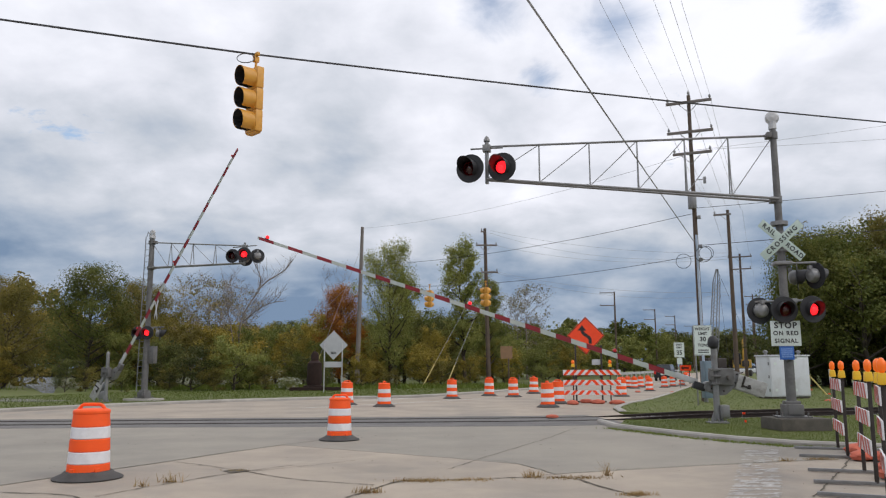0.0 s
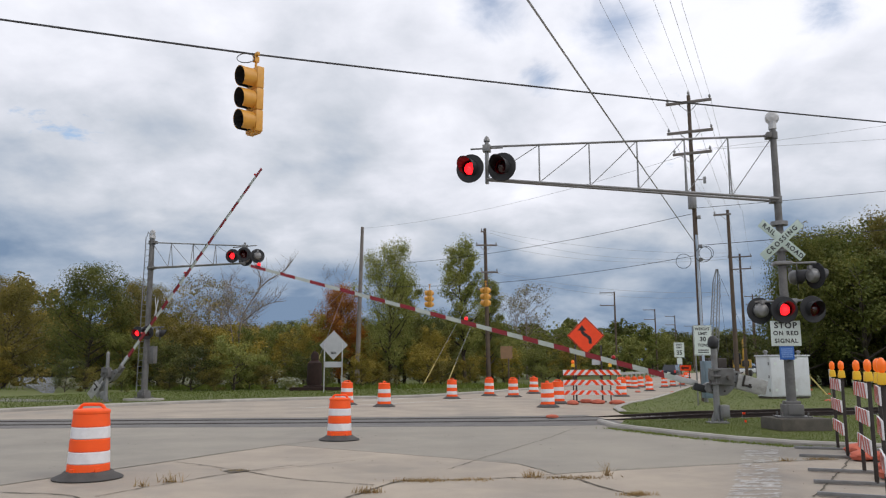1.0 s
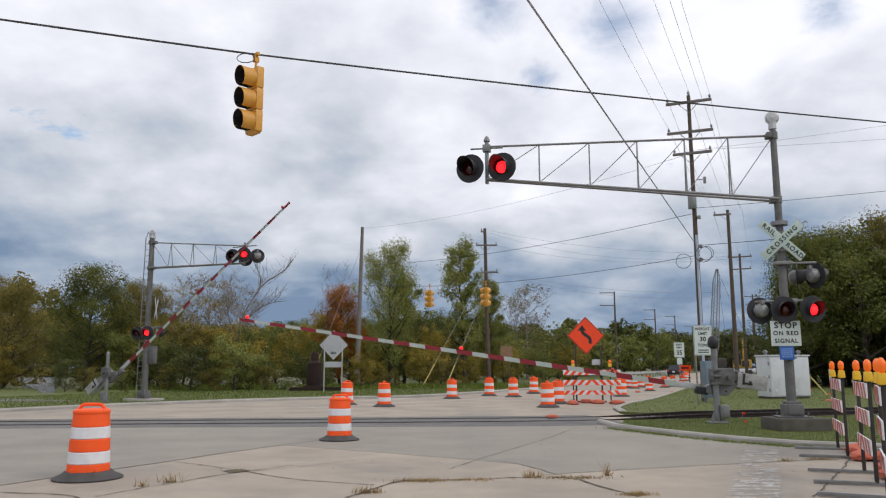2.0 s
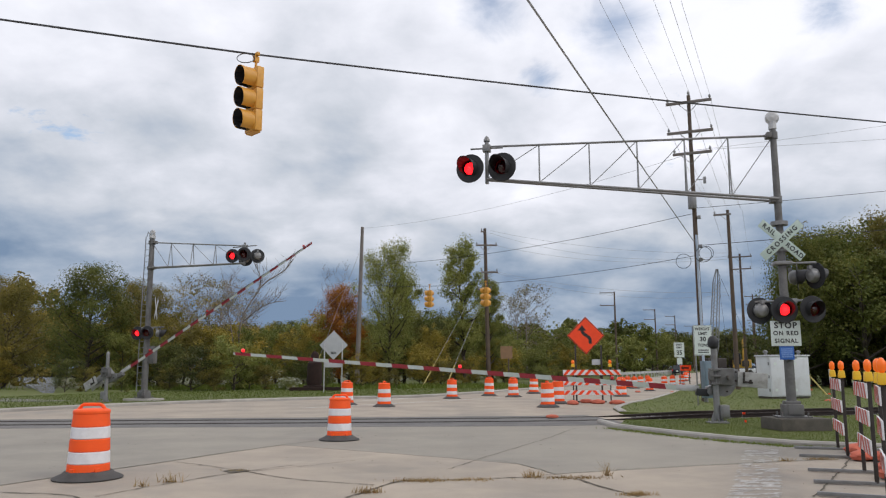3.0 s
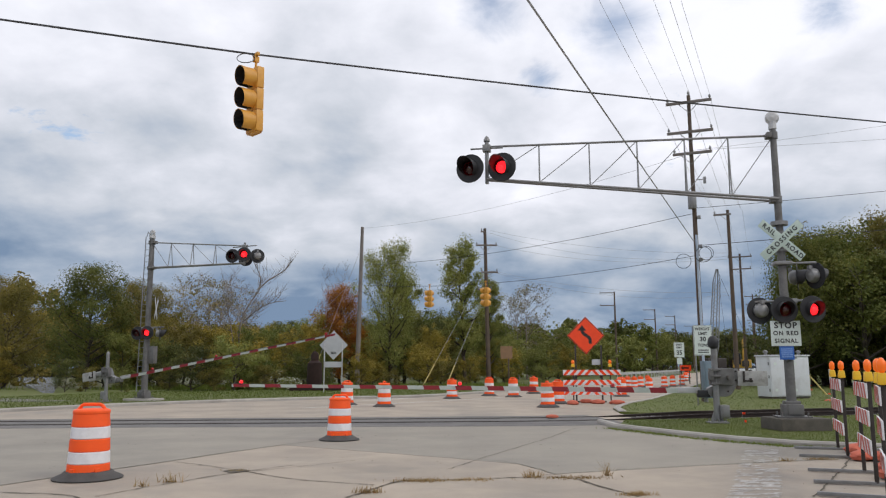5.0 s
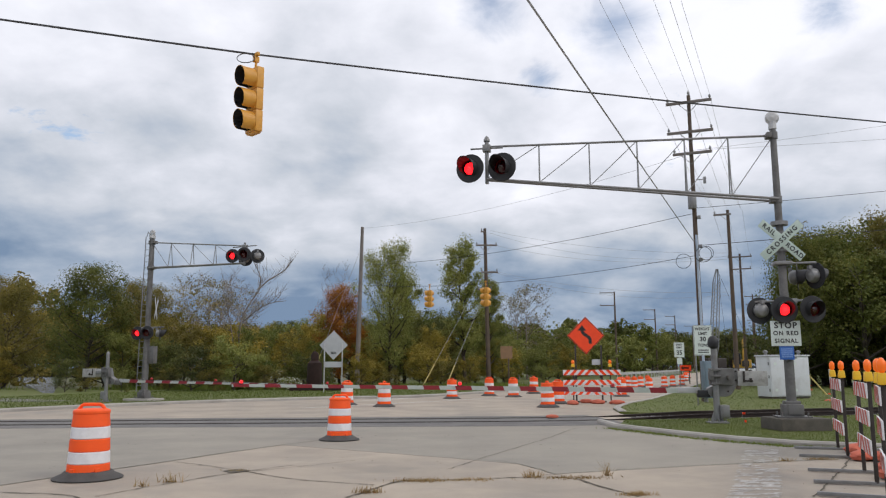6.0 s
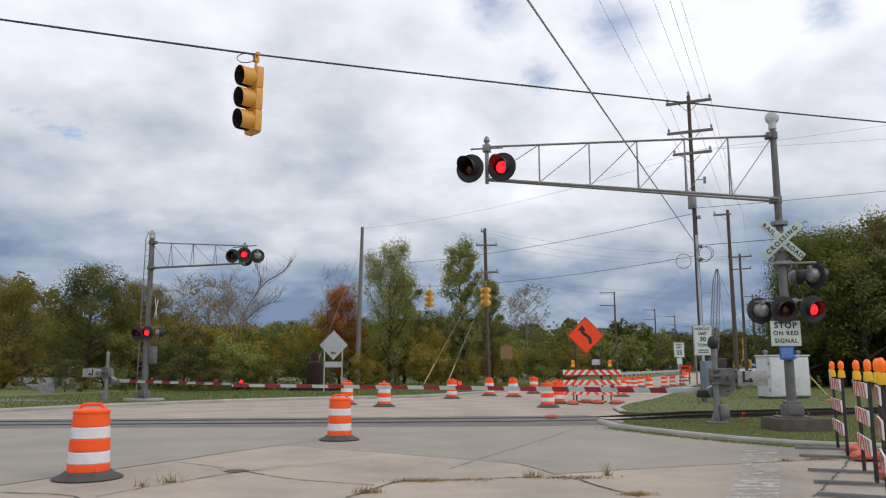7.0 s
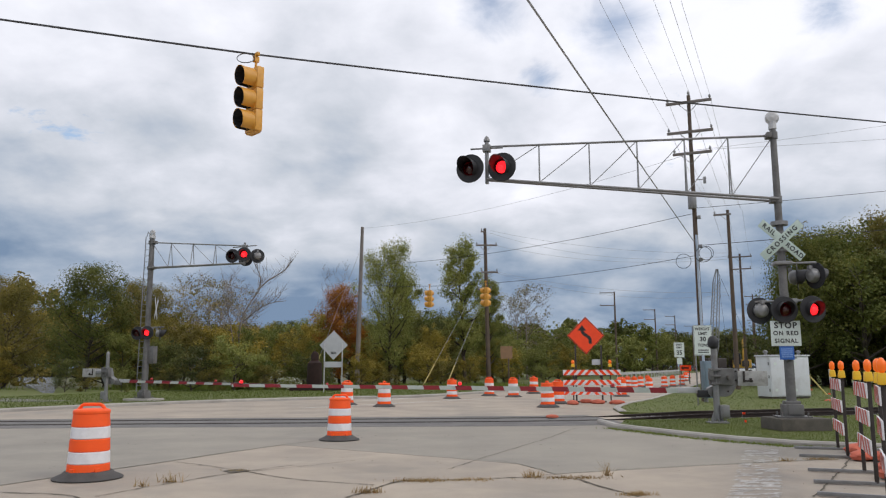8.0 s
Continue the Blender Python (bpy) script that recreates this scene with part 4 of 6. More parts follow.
def signal_head(parent, m, flasher=None, back_only=False, deep=0.24):
    """A round lamp unit with black background disc, hood, lens and housing; it faces -y."""
    face = pose(0, 0, 0, 90, 0, 0)   # turns z to -y
    disc = part("background_disc", lathe(bmesh.new(), [(0.165, 0.0), (0.325, 0.0), (0.335, 0.012), (0.325, 0.024), (0.165, 0.02), (0.165, 0.0)], 32, face), BLACK, parent, "matt black round background")
    disc.matrix_basis = m
    b = lathe(bmesh.new(), [(0.165, 0.0), (0.185, -0.02), (0.18, -0.10), (0.14, -0.17), (0.07, -0.2), (0.001, -0.205)], 24, face)
    box(b, (0, 0.15, 0.2), (0.08, 0.1, 0.1))
    part("housing", b, GALV if back_only else BLACK, disc, "grey lamp housing" if back_only else "")
    hood = bmesh.new()
    n = 28
    rings = []
    for r in (0.19, 0.182):
        for y in (-0.02, -1):
            ring = []
            for k in range(n + 1):
                a = radians(-60 + 300 * k / n)
                d = 0.08 + deep * max(0.0, 0.5 + 0.5 * math.sin(a)) ** 0.7
                ring.append(hood.verts.new((r * math.cos(a), y if y > -0.5 else -d, r * math.sin(a))))
            rings.append(ring)
    o0, o1, i0, i1 = rings
    for a, c in ((o0, o1), (o1, i1), (i1, i0), (i0, o0)):
        for k in range(n):
            hood.faces.new((a[k], a[k + 1], c[k + 1], c[k]))
    part("hood", hood, BLACK, disc)
    part("lens", lathe(bmesh.new(), [(0.162, 0.0), (0.156, 0.04), (0.13, 0.095), (0.085, 0.135), (0.03, 0.155), (0.0005, 0.157)], 24, face), RED_LENS, disc, "red glass lens")
    # made-up disc: turning its dark back forward imitates the lamp going out
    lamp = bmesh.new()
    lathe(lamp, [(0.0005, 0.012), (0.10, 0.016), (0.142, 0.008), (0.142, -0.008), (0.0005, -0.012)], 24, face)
    ob = part("lamp", lamp, LAMP_RED, disc, "added disc with a red glowing face and a dark back for unlit")
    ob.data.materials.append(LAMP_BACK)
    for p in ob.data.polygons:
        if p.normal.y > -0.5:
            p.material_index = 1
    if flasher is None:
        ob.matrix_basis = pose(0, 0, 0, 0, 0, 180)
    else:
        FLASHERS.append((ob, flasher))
    return disc


def crossbuck(parent, m, tilt, back=False):
    """Two crossed blades with their words."""
    for k, (a, words) in enumerate(((-tilt, (("RAIL", -0.41), ("ROAD", 0.41))), (tilt, (("CROSSING", 0.0),)))):
        bl = part("crossbuck_blade", box(bmesh.new(), (0, 0, 0), (1.36, 0.006, 0.235), bevel=0.002), SIGN_GREY if back else BUCK_WHITE, parent, "bare metal back of a crossbuck blade" if back else "white crossbuck blade with black letters")
        bl.matrix_basis = m @ pose(0, -0.012 * k, 0, 0, -a, 0)
        if not back:
            for w, x in words:
                lettering("lettering", w, 0.165, SIGN_BLACK, bl, pose(x, -0.006, 0) @ UPRIGHT, 0.002, 1.42 if w == "CROSSING" else 1.2)


def bars(bm, w, h, rows, seed, y=-0.006):
    """Rows of plain bars for small writing."""
    rng = random.Random(seed)
    for r in range(rows):
        z = h / 2 - h * (r + 0.5) / rows
        x = -w / 2
        while x < w / 2 - 0.02:
            n = min(rng.uniform(0.06, 0.16) * w * 2, w / 2 - x)
            box(bm, (x + n / 2, y, z), (n * 0.85, 0.004, h / rows * 0.5))
            x += n
    return bm


def cantilever_signal(name, m, height, label, bottom, top, reach, tip_bottom, tip_top, verticals, r_foot, r_top, sink=0.0):
    """A tapered mast with a truss arm along local -x or +x (reach)."""
    t = thing(name, m, label, "crossing signal", "crossing signals")
    part("mast", lathe(bmesh.new(), [(0.001, 0.28 - sink), (r_foot, 0.28 - sink), (r_foot * 0.97, 2.2), (r_foot * 0.8, 4.4), (r_top * 1.15, bottom), (r_top, height - 0.35), (r_top * 0.9, height - 0.12), (0.001, height - 0.12)], 20), MAST_GREY, t, "weathered grey steel mast")
    b = bmesh.new()
    box(b, (0, 0, 0.42), (0.46, 0.46, 0.30), bevel=0.03)
    box(b, (0, 0, 0.60), (0.36, 0.36, 0.10), bevel=0.02)
    box(b, (0.02, -0.25, 0.45), (0.34, 0.06, 0.24), bevel=0.012)
    for x in (-0.3, 0.3):
        for y in (-0.26, 0.26):
            rod(b, (x, y, 0.24), (x, y, 0.38), 0.022, seg=8)
    box(b, (0, 0, 0.27), (0.78, 0.66, 0.03), bevel=0.006)
    bmesh.ops.translate(b, verts=b.verts, vec=(0, 0, -sink))
    part("junction_base", b, MAST_GREY, t, "cast grey base bolted to the footing")
    cap = bmesh.new()
    lathe(cap, [(0.001, -0.07), (0.13, -0.06), (0.175, -0.02), (0.175, 0.02), (0.13, 0.06), (0.001, 0.075)], 20, pose(0, 0, height, 90, 0, 0))
    rod(cap, (0, 0, height - 0.3), (0, 0, height - 0.12), r_top * 1.3)
    part("end_cap", cap, GALV_LIGHT, t, "pale round cap disc")
    for z in (bottom, top):
        c = bmesh.new()
        lathe(c, [(r_top, -0.09), (r_top * 1.45, -0.09), (r_top * 1.45, 0.09), (r_top, 0.09)], 16, pose(0, 0, z))
        box(c, (math.copysign(r_top * 1.6, reach), 0, 0), (0.12, 0.3, 0.14), pose(0, 0, z), 0.01)
        part("clamp", c, MAST_GREY, t)

    def chord(u, lo, y=0.0):
        a, z = (bottom, tip_bottom) if lo else (top, tip_top)
        return Vector((reach * u, y * (1 - 0.5 * u), a + (z - a) * u))

    for y in (-0.17, 0.17):
        part("lower_chord", tube(bmesh.new(), [chord(u, True, y) for u in (0, 0.5, 1)], 0.034, 8), GALV, t)
    part("upper_chord", tube(bmesh.new(), [chord(u, False) for u in (0, 0.5, 1)], 0.031, 8), GALV, t)
    for u in verticals:
        for y in (-0.17, 0.17):
            part("upright", tube(bmesh.new(), [chord(u, True, y), chord(u, False)], 0.018, 6), GALV, t)
    us = [0.0] + list(verticals)
    for a, b2 in zip(us, us[1:]):
        part("diagonal_brace", tube(bmesh.new(), [chord(a, False), chord(b2, True, -0.17)], 0.012, 6), GALV, t)
    part("diagonal_brace", tube(bmesh.new(), [chord(us[-1], False), chord(1.0, True, -0.17)], 0.012, 6), GALV, t)
    return t


# -- near mast --
single("mast_footing", box(bmesh.new(), (0, 0, 0), (1.20, 1.05, 0.46), bevel=0.05), FOUNDATION, "dark weathered concrete mast footing block in the grass", "footing", m=pose(8.23, 18.52, 0.13, 0, 0, 4))
near = cantilever_signal("crossing_signal", pose(8.17, 18.52, 0.1225, 0, 0, -10.5) @ Matrix.Scale(0.95, 4), 7.9, "grey cantilever railroad crossing signal with flashing red lamps and crossbuck", 5.72, 7.43, -7.5, 6.62, 7.55, (0.15, 0.297, 0.46, 0.628, 0.808), 0.118, 0.077)
post = bmesh.new()
rod(post, (-7.5, 0, 6.5), (-7.5, 0, 7.72), 0.055)
lathe(post, [(0.001, 0.12), (0.05, 0.08), (0.085, 0.0), (0.085, -0.05), (0.001, -0.05)], 14, pose(-7.5, 0, 7.75))
box(post, (-7.5, 0, 7.5), (0.22, 0.2, 0.2), bevel=0.02)
rod(post, (-7.95, -0.02, 7.5), (-7.05, -0.02, 7.5), 0.025)
part("arm_end_post", post, GALV, near)
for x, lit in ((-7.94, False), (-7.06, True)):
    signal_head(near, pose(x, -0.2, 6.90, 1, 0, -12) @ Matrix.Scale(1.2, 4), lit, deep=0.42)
brace = bmesh.new()
rod(brace, (-0.75, -0.1, 3.10), (0.72, -0.1, 3.12), 0.03)
box(brace, (0, -0.05, 3.1), (0.5, 0.42, 0.12), bevel=0.02)
part("lamp_bracket", brace, GALV, near)
brace = rod(bmesh.new(), (0.0, 0.0, 4.07), (0.8, -0.05, 4.07), 0.03)
box(brace, (0, 0, 4.07), (0.42, 0.42, 0.09), bevel=0.02)
part("lamp_bracket", brace, GALV, near)
part("collar", lathe(bmesh.new(), [(0.12, -0.05), (0.21, -0.05), (0.21, 0.05), (0.12, 0.05)], 16, pose(0, 0, 5.1)), GALV, near)
signal_head(near, pose(-0.62, -0.1, 2.88, 0, 0, 193), None, True)
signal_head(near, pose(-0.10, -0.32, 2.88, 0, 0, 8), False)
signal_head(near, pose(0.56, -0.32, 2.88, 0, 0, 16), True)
signal_head(near, pose(0.78, 0.05, 3.75, 0, 0, 118), None, True)
signal_head(near, pose(0.42, 0.35, 3.75, 0, 0, 75), None, True)
crossbuck(near, pose(-0.02, -0.22, 4.64, 0, 0, 12), 41)
sg = part("stop_sign_plate", box(bmesh.new(), (0, 0, 0), (0.74, 0.006, 0.62), bevel=0.002), SIGN_WHITE, near, "white plate reading stop on red signal")
sg.matrix_basis = pose(-0.08, -0.24, 2.30, 0, 0, 10)
for w, z, s in (("STOP", 0.19, 0.205), ("ON RED", 0.0, 0.145), ("SIGNAL", -0.19, 0.145)):
    lettering("lettering", w, s, SIGN_BLACK, sg, pose(0, -0.006, z) @ UPRIGHT, 0.002, 1.22)
bp = part("notice_plate", box(bmesh.new(), (0, 0, 0), (0.36, 0.006, 0.33), bevel=0.002), SIGN_BLUE, near, "small blue notice plate")
bp.matrix_basis = pose(-0.08, -0.22, 1.82, 0, 0, 10)
part("small_writing", bars(bmesh.new(), 0.28, 0.24, 5, 3), material("pale_blue_print", (0.25, 0.42, 0.75), bump=0), bp)
for z in (2.05, 2.55, 1.7, 4.4, 4.85):
    part("band", lathe(bmesh.new(), [(0.14, -0.02), (0.19, -0.02), (0.19, 0.02), (0.14, 0.02)], 16, pose(0, 0, z)), GALV, near)

# -- far mast, with ladder --
single("mast_footing", box(bmesh.new(), (0, 0, 0), (1.35, 1.1, 0.34), bevel=0.04), KERB, "pale concrete mast footing block in the verge", "footing", m=pose(-13.3, 34.95, 0.055, 0, 0, -20))
far = cantilever_signal("crossing_signal", pose(-13.28, 34.92, 0.155, 0, 0, -26) @ Matrix.Scale(0.9, 4), 8.35, "grey cantilever railroad crossing signal with ladder and flashing lamps", 6.55, 7.85, 6.0, 6.42, 7.25, (0.22, 0.46, 0.70), 0.155, 0.12, 0.16)
post = bmesh.new()
rod(post, (6.0, 0, 6.35), (6.0, 0, 7.4), 0.055)
box(post, (6.0, 0, 7.2), (0.22, 0.2, 0.2), bevel=0.02)
rod(post, (5.3, 0, 7.22), (6.7, 0, 7.22), 0.025)
part("arm_end_post", post, GALV, far)
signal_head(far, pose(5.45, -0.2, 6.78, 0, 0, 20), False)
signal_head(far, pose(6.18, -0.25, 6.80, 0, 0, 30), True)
signal_head(far, pose(6.6, 0.2, 6.75, 0, 0, 225), None, True)
signal_head(far, pose(5.9, 0.2, 6.65, 0, 0, 225), None, True)
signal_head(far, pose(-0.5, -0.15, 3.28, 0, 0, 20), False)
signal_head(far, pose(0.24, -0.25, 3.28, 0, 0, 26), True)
signal_head(far, pose(0.85, 0.0, 3.24, 0, 0, 130), None, True)
brace = bmesh.new()
rod(brace, (-0.7, 0, 3.55), (1.1, 0, 3.55), 0.03)
box(brace, (0, 0, 3.5), (0.42, 0.42, 0.1), bevel=0.02)
part("lamp_bracket", brace, GALV, far)
part("junction_box", box(bmesh.new(), (0.32, 0.1, 2.2), (0.4, 0.25, 0.85), bevel=0.02), MAST_GREY, far)
crossbuck(far, pose(0.30, 0.2, 4.5, 0, 0, 128), 45, True)
for x in (-0.55, -0.12):
    part("ladder_rail", tube(bmesh.new(), [(x - 0.10, 0.1, 0.4), (x, 0.1, 8.2)], 0.025, 6), GALV, far)
for k in range(24):
    z = 0.7 + 0.31 * k
    x = -0.10 * (1 - z / 8.2)
    part("ladder_rung", tube(bmesh.new(), [(-0.55 + x, 0.1, z), (-0.12 + x, 0.1, z)], 0.014, 5), GALV, far)
part("ladder_stay", tube(bmesh.new(), [(-0.5, 0.1, 8.2), (-0.4, 0.1, 8.45), (-0.1, 0.05, 8.1)], 0.02, 5), GALV, far)


# ---- gates ----
def crossing_gate(m, label, pivot, drop, length, post_h, lamps, bell, period, first, weight_at=-0.68):
    """A post and an arm casting that turns about a shaft at pivot; the arm runs along local +x, drop metres below the shaft."""
    t = thing("crossing_gate", m, label, "crossing gate", "crossing gates")
    px, py, pz = pivot
    p = bmesh.new()
    rod(p, (0, 0, 0.1), (0, 0, post_h), 0.085, 0.08, 14)
    if not bell:
        lathe(p, [(0.085, 0.0), (0.075, 0.05), (0.03, 0.1), (0.001, 0.11)], 14, pose(0, 0, post_h))
    part("post", p, GALV, t, "grey steel gate post")
    p = bmesh.new()
    box(p, (0, 0, 0.02), (0.50, 0.42, 0.04), bevel=0.008)
    for x in (-0.18, 0.18):
        for y in (-0.15, 0.15):
            rod(p, (x, y, 0.0), (x, y, 0.11), 0.02, seg=6)
    for a in (0, 90, 180, 270):
        g = bmesh.ops.create_cube(p, size=1.0, matrix=pose(0, 0, 0, 0, 0, a) @ pose(0.13, 0, 0.16) @ Matrix.Diagonal((0.12, 0.025, 0.28, 1)))
        for v in g["verts"]:
            if v.co.z > 0.25 and v.co.to_2d().length > 0.12:
                v.co.x *= 0.5
                v.co.y *= 0.5
    part("base", p, GALV, t)
    p = bmesh.new()
    box(p, (-0.17, 0.06, 0.30), (0.24, 0.26, 0.36), bevel=0.03)
    box(p, (-0.17, 0.20, 0.30), (0.18, 0.04, 0.28), bevel=0.012)
    part("junction_box", p, GALV, t, "small grey junction box at the foot")
    sg = 1 if py > 0 else -1
    p = bmesh.new()
    rod(p, (px, -0.15 * sg, pz), (px, py + 0.25 * sg, pz), 0.06, seg=12)
    box(p, (px * 0.5, 0.02 * sg, pz + 0.02), (abs(px) + 0.3, 0.2, 0.46), bevel=0.03)
    for z in (-0.17, 0.03, 0.2):
        box(p, (0.02, -0.12 * sg, pz + z), (0.22, 0.05, 0.06), bevel=0.01)
        rod(p, (-0.1, -0.2 * sg, pz + z), (-0.1, 0.0, pz + z), 0.016, seg=6)
        rod(p, (0.12, -0.2 * sg, pz + z), (0.12, 0.0, pz + z), 0.016, seg=6)
    box(p, (0.14, -0.08 * sg, pz + 0.05), (0.12, 0.14, 0.26), bevel=0.02)
    part("shaft_clamp", p, MAST_GREY, t, "dark bolted clamp round the post")
    # the turning arm
    arm = bmesh.new()
    n = 10
    rings = []
    for k in range(n + 1):
        u = k / n
        h, w = 0.072 - 0.034 * u, 0.03 - 0.01 * u
        rings.append([arm.verts.new((0.95 + (length - 0.95) * u, y, -drop + z)) for y, z in ((-w, -h), (w, -h), (w, h), (-w, h))])
    for a, b in zip(rings, rings[1:]):
        for k in range(4):
            arm.faces.new((a[k], a[(k + 1) % 4], b[(k + 1) % 4], b[k]))
    arm.faces.new(rings[0])
    arm.faces.new(rings[-1][::-1])
    ob = part("arm", arm, GATE_WHITE, t, "long white gate arm with red bands")
    ob.matrix_basis = pose(px, py, pz)
    c = bmesh.new()
    prof = [(-0.32, 0.24), (-0.32, -0.14), (-0.12, -0.46), (0.02, -0.52), (0.42, -0.52), (0.5, -0.46), (0.5, -0.30), (0.2, -0.16), (0.12, 0.20), (0.06, 0.24)]
    for y0, y1 in ((-0.14, 0.14),):
        f = [c.verts.new((x, y0, z)) for x, z in prof]
        g = [c.verts.new((x, y1, z)) for x, z in prof]
        c.faces.new(f)
        c.faces.new(g[::-1])
        for k in range(len(prof)):
            j = (k + 1) % len(prof)
            c.faces.new((f[k], g[k], g[j], f[j]))
    bmesh.ops.bevel(c, geom=list(c.edges), offset=0.015, segments=2, affect="EDGES")
    part("casting", c, GALV, ob, "dull grey rounded gate casting")
    c = bmesh.new()
    for y in (-0.155, 0.155):
        lathe(c, [(0.001, -0.015), (0.075, -0.015), (0.075, 0.015), (0.001, 0.02)], 14, pose(-0.08, y, 0.02, 90, 0, 0))
        for x, z in ((-0.24, 0.16), (-0.24, -0.08), (-0.02, -0.38), (0.3, -0.42)):
            lathe(c, [(0.001, -0.012), (0.026, -0.012), (0.026, 0.012), (0.001, 0.014)], 8, pose(x, y, z, 90, 0, 0))
    part("bolts", c, DARK_STEEL, ob)
    c = bmesh.new()
    box(c, (0.60, 0, -drop - 0.08), (0.34, 0.2, 0.2), bevel=0.03)
    part("arm_shoe", c, BLACK if bell else MAST_GREY, ob, "dark arm shoe")
    part("arm_sleeve", box(bmesh.new(), (1.0, 0, -drop + 0.01), (0.62, 0.075, 0.155), bevel=0.012), GALV_LIGHT, ob)
    wx = weight_at
    for y in (-0.19, 0.19):
        if wx < -0.9:
            part("weight_arm", box(bmesh.new(), (wx * 0.5 - 0.1, y * 0.85, 0.0), (abs(wx) * 0.9, 0.035, 0.16), bevel=0.012), GALV, ob, "grey counterweight arm")
        c = box(bmesh.new(), (wx, y, -0.02), (0.80, 0.03, 0.40), bevel=0.012)
        cw = part("counterweight_plate", c, PLATE_GREY, ob, "pale grey counterweight plate")
        c = bmesh.new()
        box(c, (wx + 0.24, y * 1.1, 0.02), (0.05, 0.05, 0.30), bevel=0.008)
        box(c, (wx + 0.12, y * 1.12, -0.09), (0.24, 0.04, 0.05), bevel=0.006)
        box(c, (wx + 0.06, y * 1.1, -0.07), (0.07, 0.05, 0.11), bevel=0.008)
        part("plate_clip", c, DARK_STEEL, cw)
    x = first
    while x < length - 0.3:
        u = (x + 0.22 - 0.95) / (length - 0.95)
        h, w = 0.072 - 0.034 * u + 0.003, 0.03 - 0.01 * u + 0.003
        b = box(bmesh.new(), (0, 0, 0), (period * 0.5, 2 * w, 2 * h))
        for v in b.verts:
            v.co.x += 0.35 * v.co.z
        st = part("red_band", b, GATE_RED, ob)
        st.matrix_basis = pose(x + 0.22, 0, -drop)
        x += period
    for x in lamps:
        h = 0.072 - 0.034 * x / length - drop
        b = lathe(bmesh.new(), [(0.001, -0.05), (0.038, -0.045), (0.054, -0.016), (0.054, 0.016), (0.038, 0.045), (0.001, 0.05)], 14, pose(x, 0, h + 0.06, 90, 0, 0))
        part("gate_lamp", b, GATE_LAMP if bell and (x > 0.9 * length or 5 < x < 9) else GATE_LAMP_DIM, ob, "small glowing red lamp")
        part("lamp_clip", box(bmesh.new(), (x, 0, h + 0.005), (0.12, 0.06, 0.03), bevel=0.005), BLACK, ob)
    c = tube(bmesh.new(), [(0.9 + (length - 1.4) * k / 12, -0.035, -drop + 0.06 - 0.03 * k / 12) for k in range(13)], 0.008, 4)
    part("lamp_cable", c, WIRE, ob)
    if bell:
        b = lathe(bmesh.new(), [(0.001, 0.2), (0.08, 0.18), (0.135, 0.1), (0.15, 0.0), (0.13, -0.1), (0.07, -0.15), (0.001, -0.16)], 18, pose(0.02, 0.05, post_h + 0.05))
        part("bell", b, BLACK, t, "black warning bell on the post")
    return ob


gate_near = crossing_gate(pose(7.17, 20.72, 0.08, 0, 0, 178) @ Matrix.Scale(0.975, 4), "grey railroad crossing gate lowering a red and white arm", (-0.34, -0.25, 1.208), 0.372, 13.62, 2.08, (13.36, 7.25, 3.05), True, 0.886, 1.61)
gate_far = crossing_gate(pose(-14.64, 34.14, 0.11, 0, 0, -22) @ Matrix.Scale(0.93, 4), "grey railroad crossing gate on the verge with lowering arm", (-0.16, 0.25, 1.338), 0.36, 12.2, 2.22, (11.85, 6.2, 2.6), False, 0.95, 1.35, -1.02)
GATES.append((gate_near, (-0.34, -0.25, 1.208), ((0, 18.6), (0.5, 18.5), (0.7, 17.4), (1.0, 15.1), (1.3, 12.9), (1.5, 11.3), (1.7, 10.0), (2.8, 5.5), (3.0, 4.5), (3.3, 3.2), (3.5, 2.7), (3.7, 1.9), (4.0, 1.4), (4.5, 0.8), (8.0, 0.8))))
GATES.append((gate_far, (-0.16, 0.25, 1.338), ((0, 57.4), (0.5, 54.0), (1.0, 49.4), (1.5, 43.7), (2.8, 30.8), (3.0, 28.4), (3.5, 23.4), (4.0, 18.9), (4.5, 13.8), (4.7, 12.0), (5.8, 0.8), (5.9, -0.1), (6.0, -0.8), (6.2, -1.0), (8.0, -1.0))))


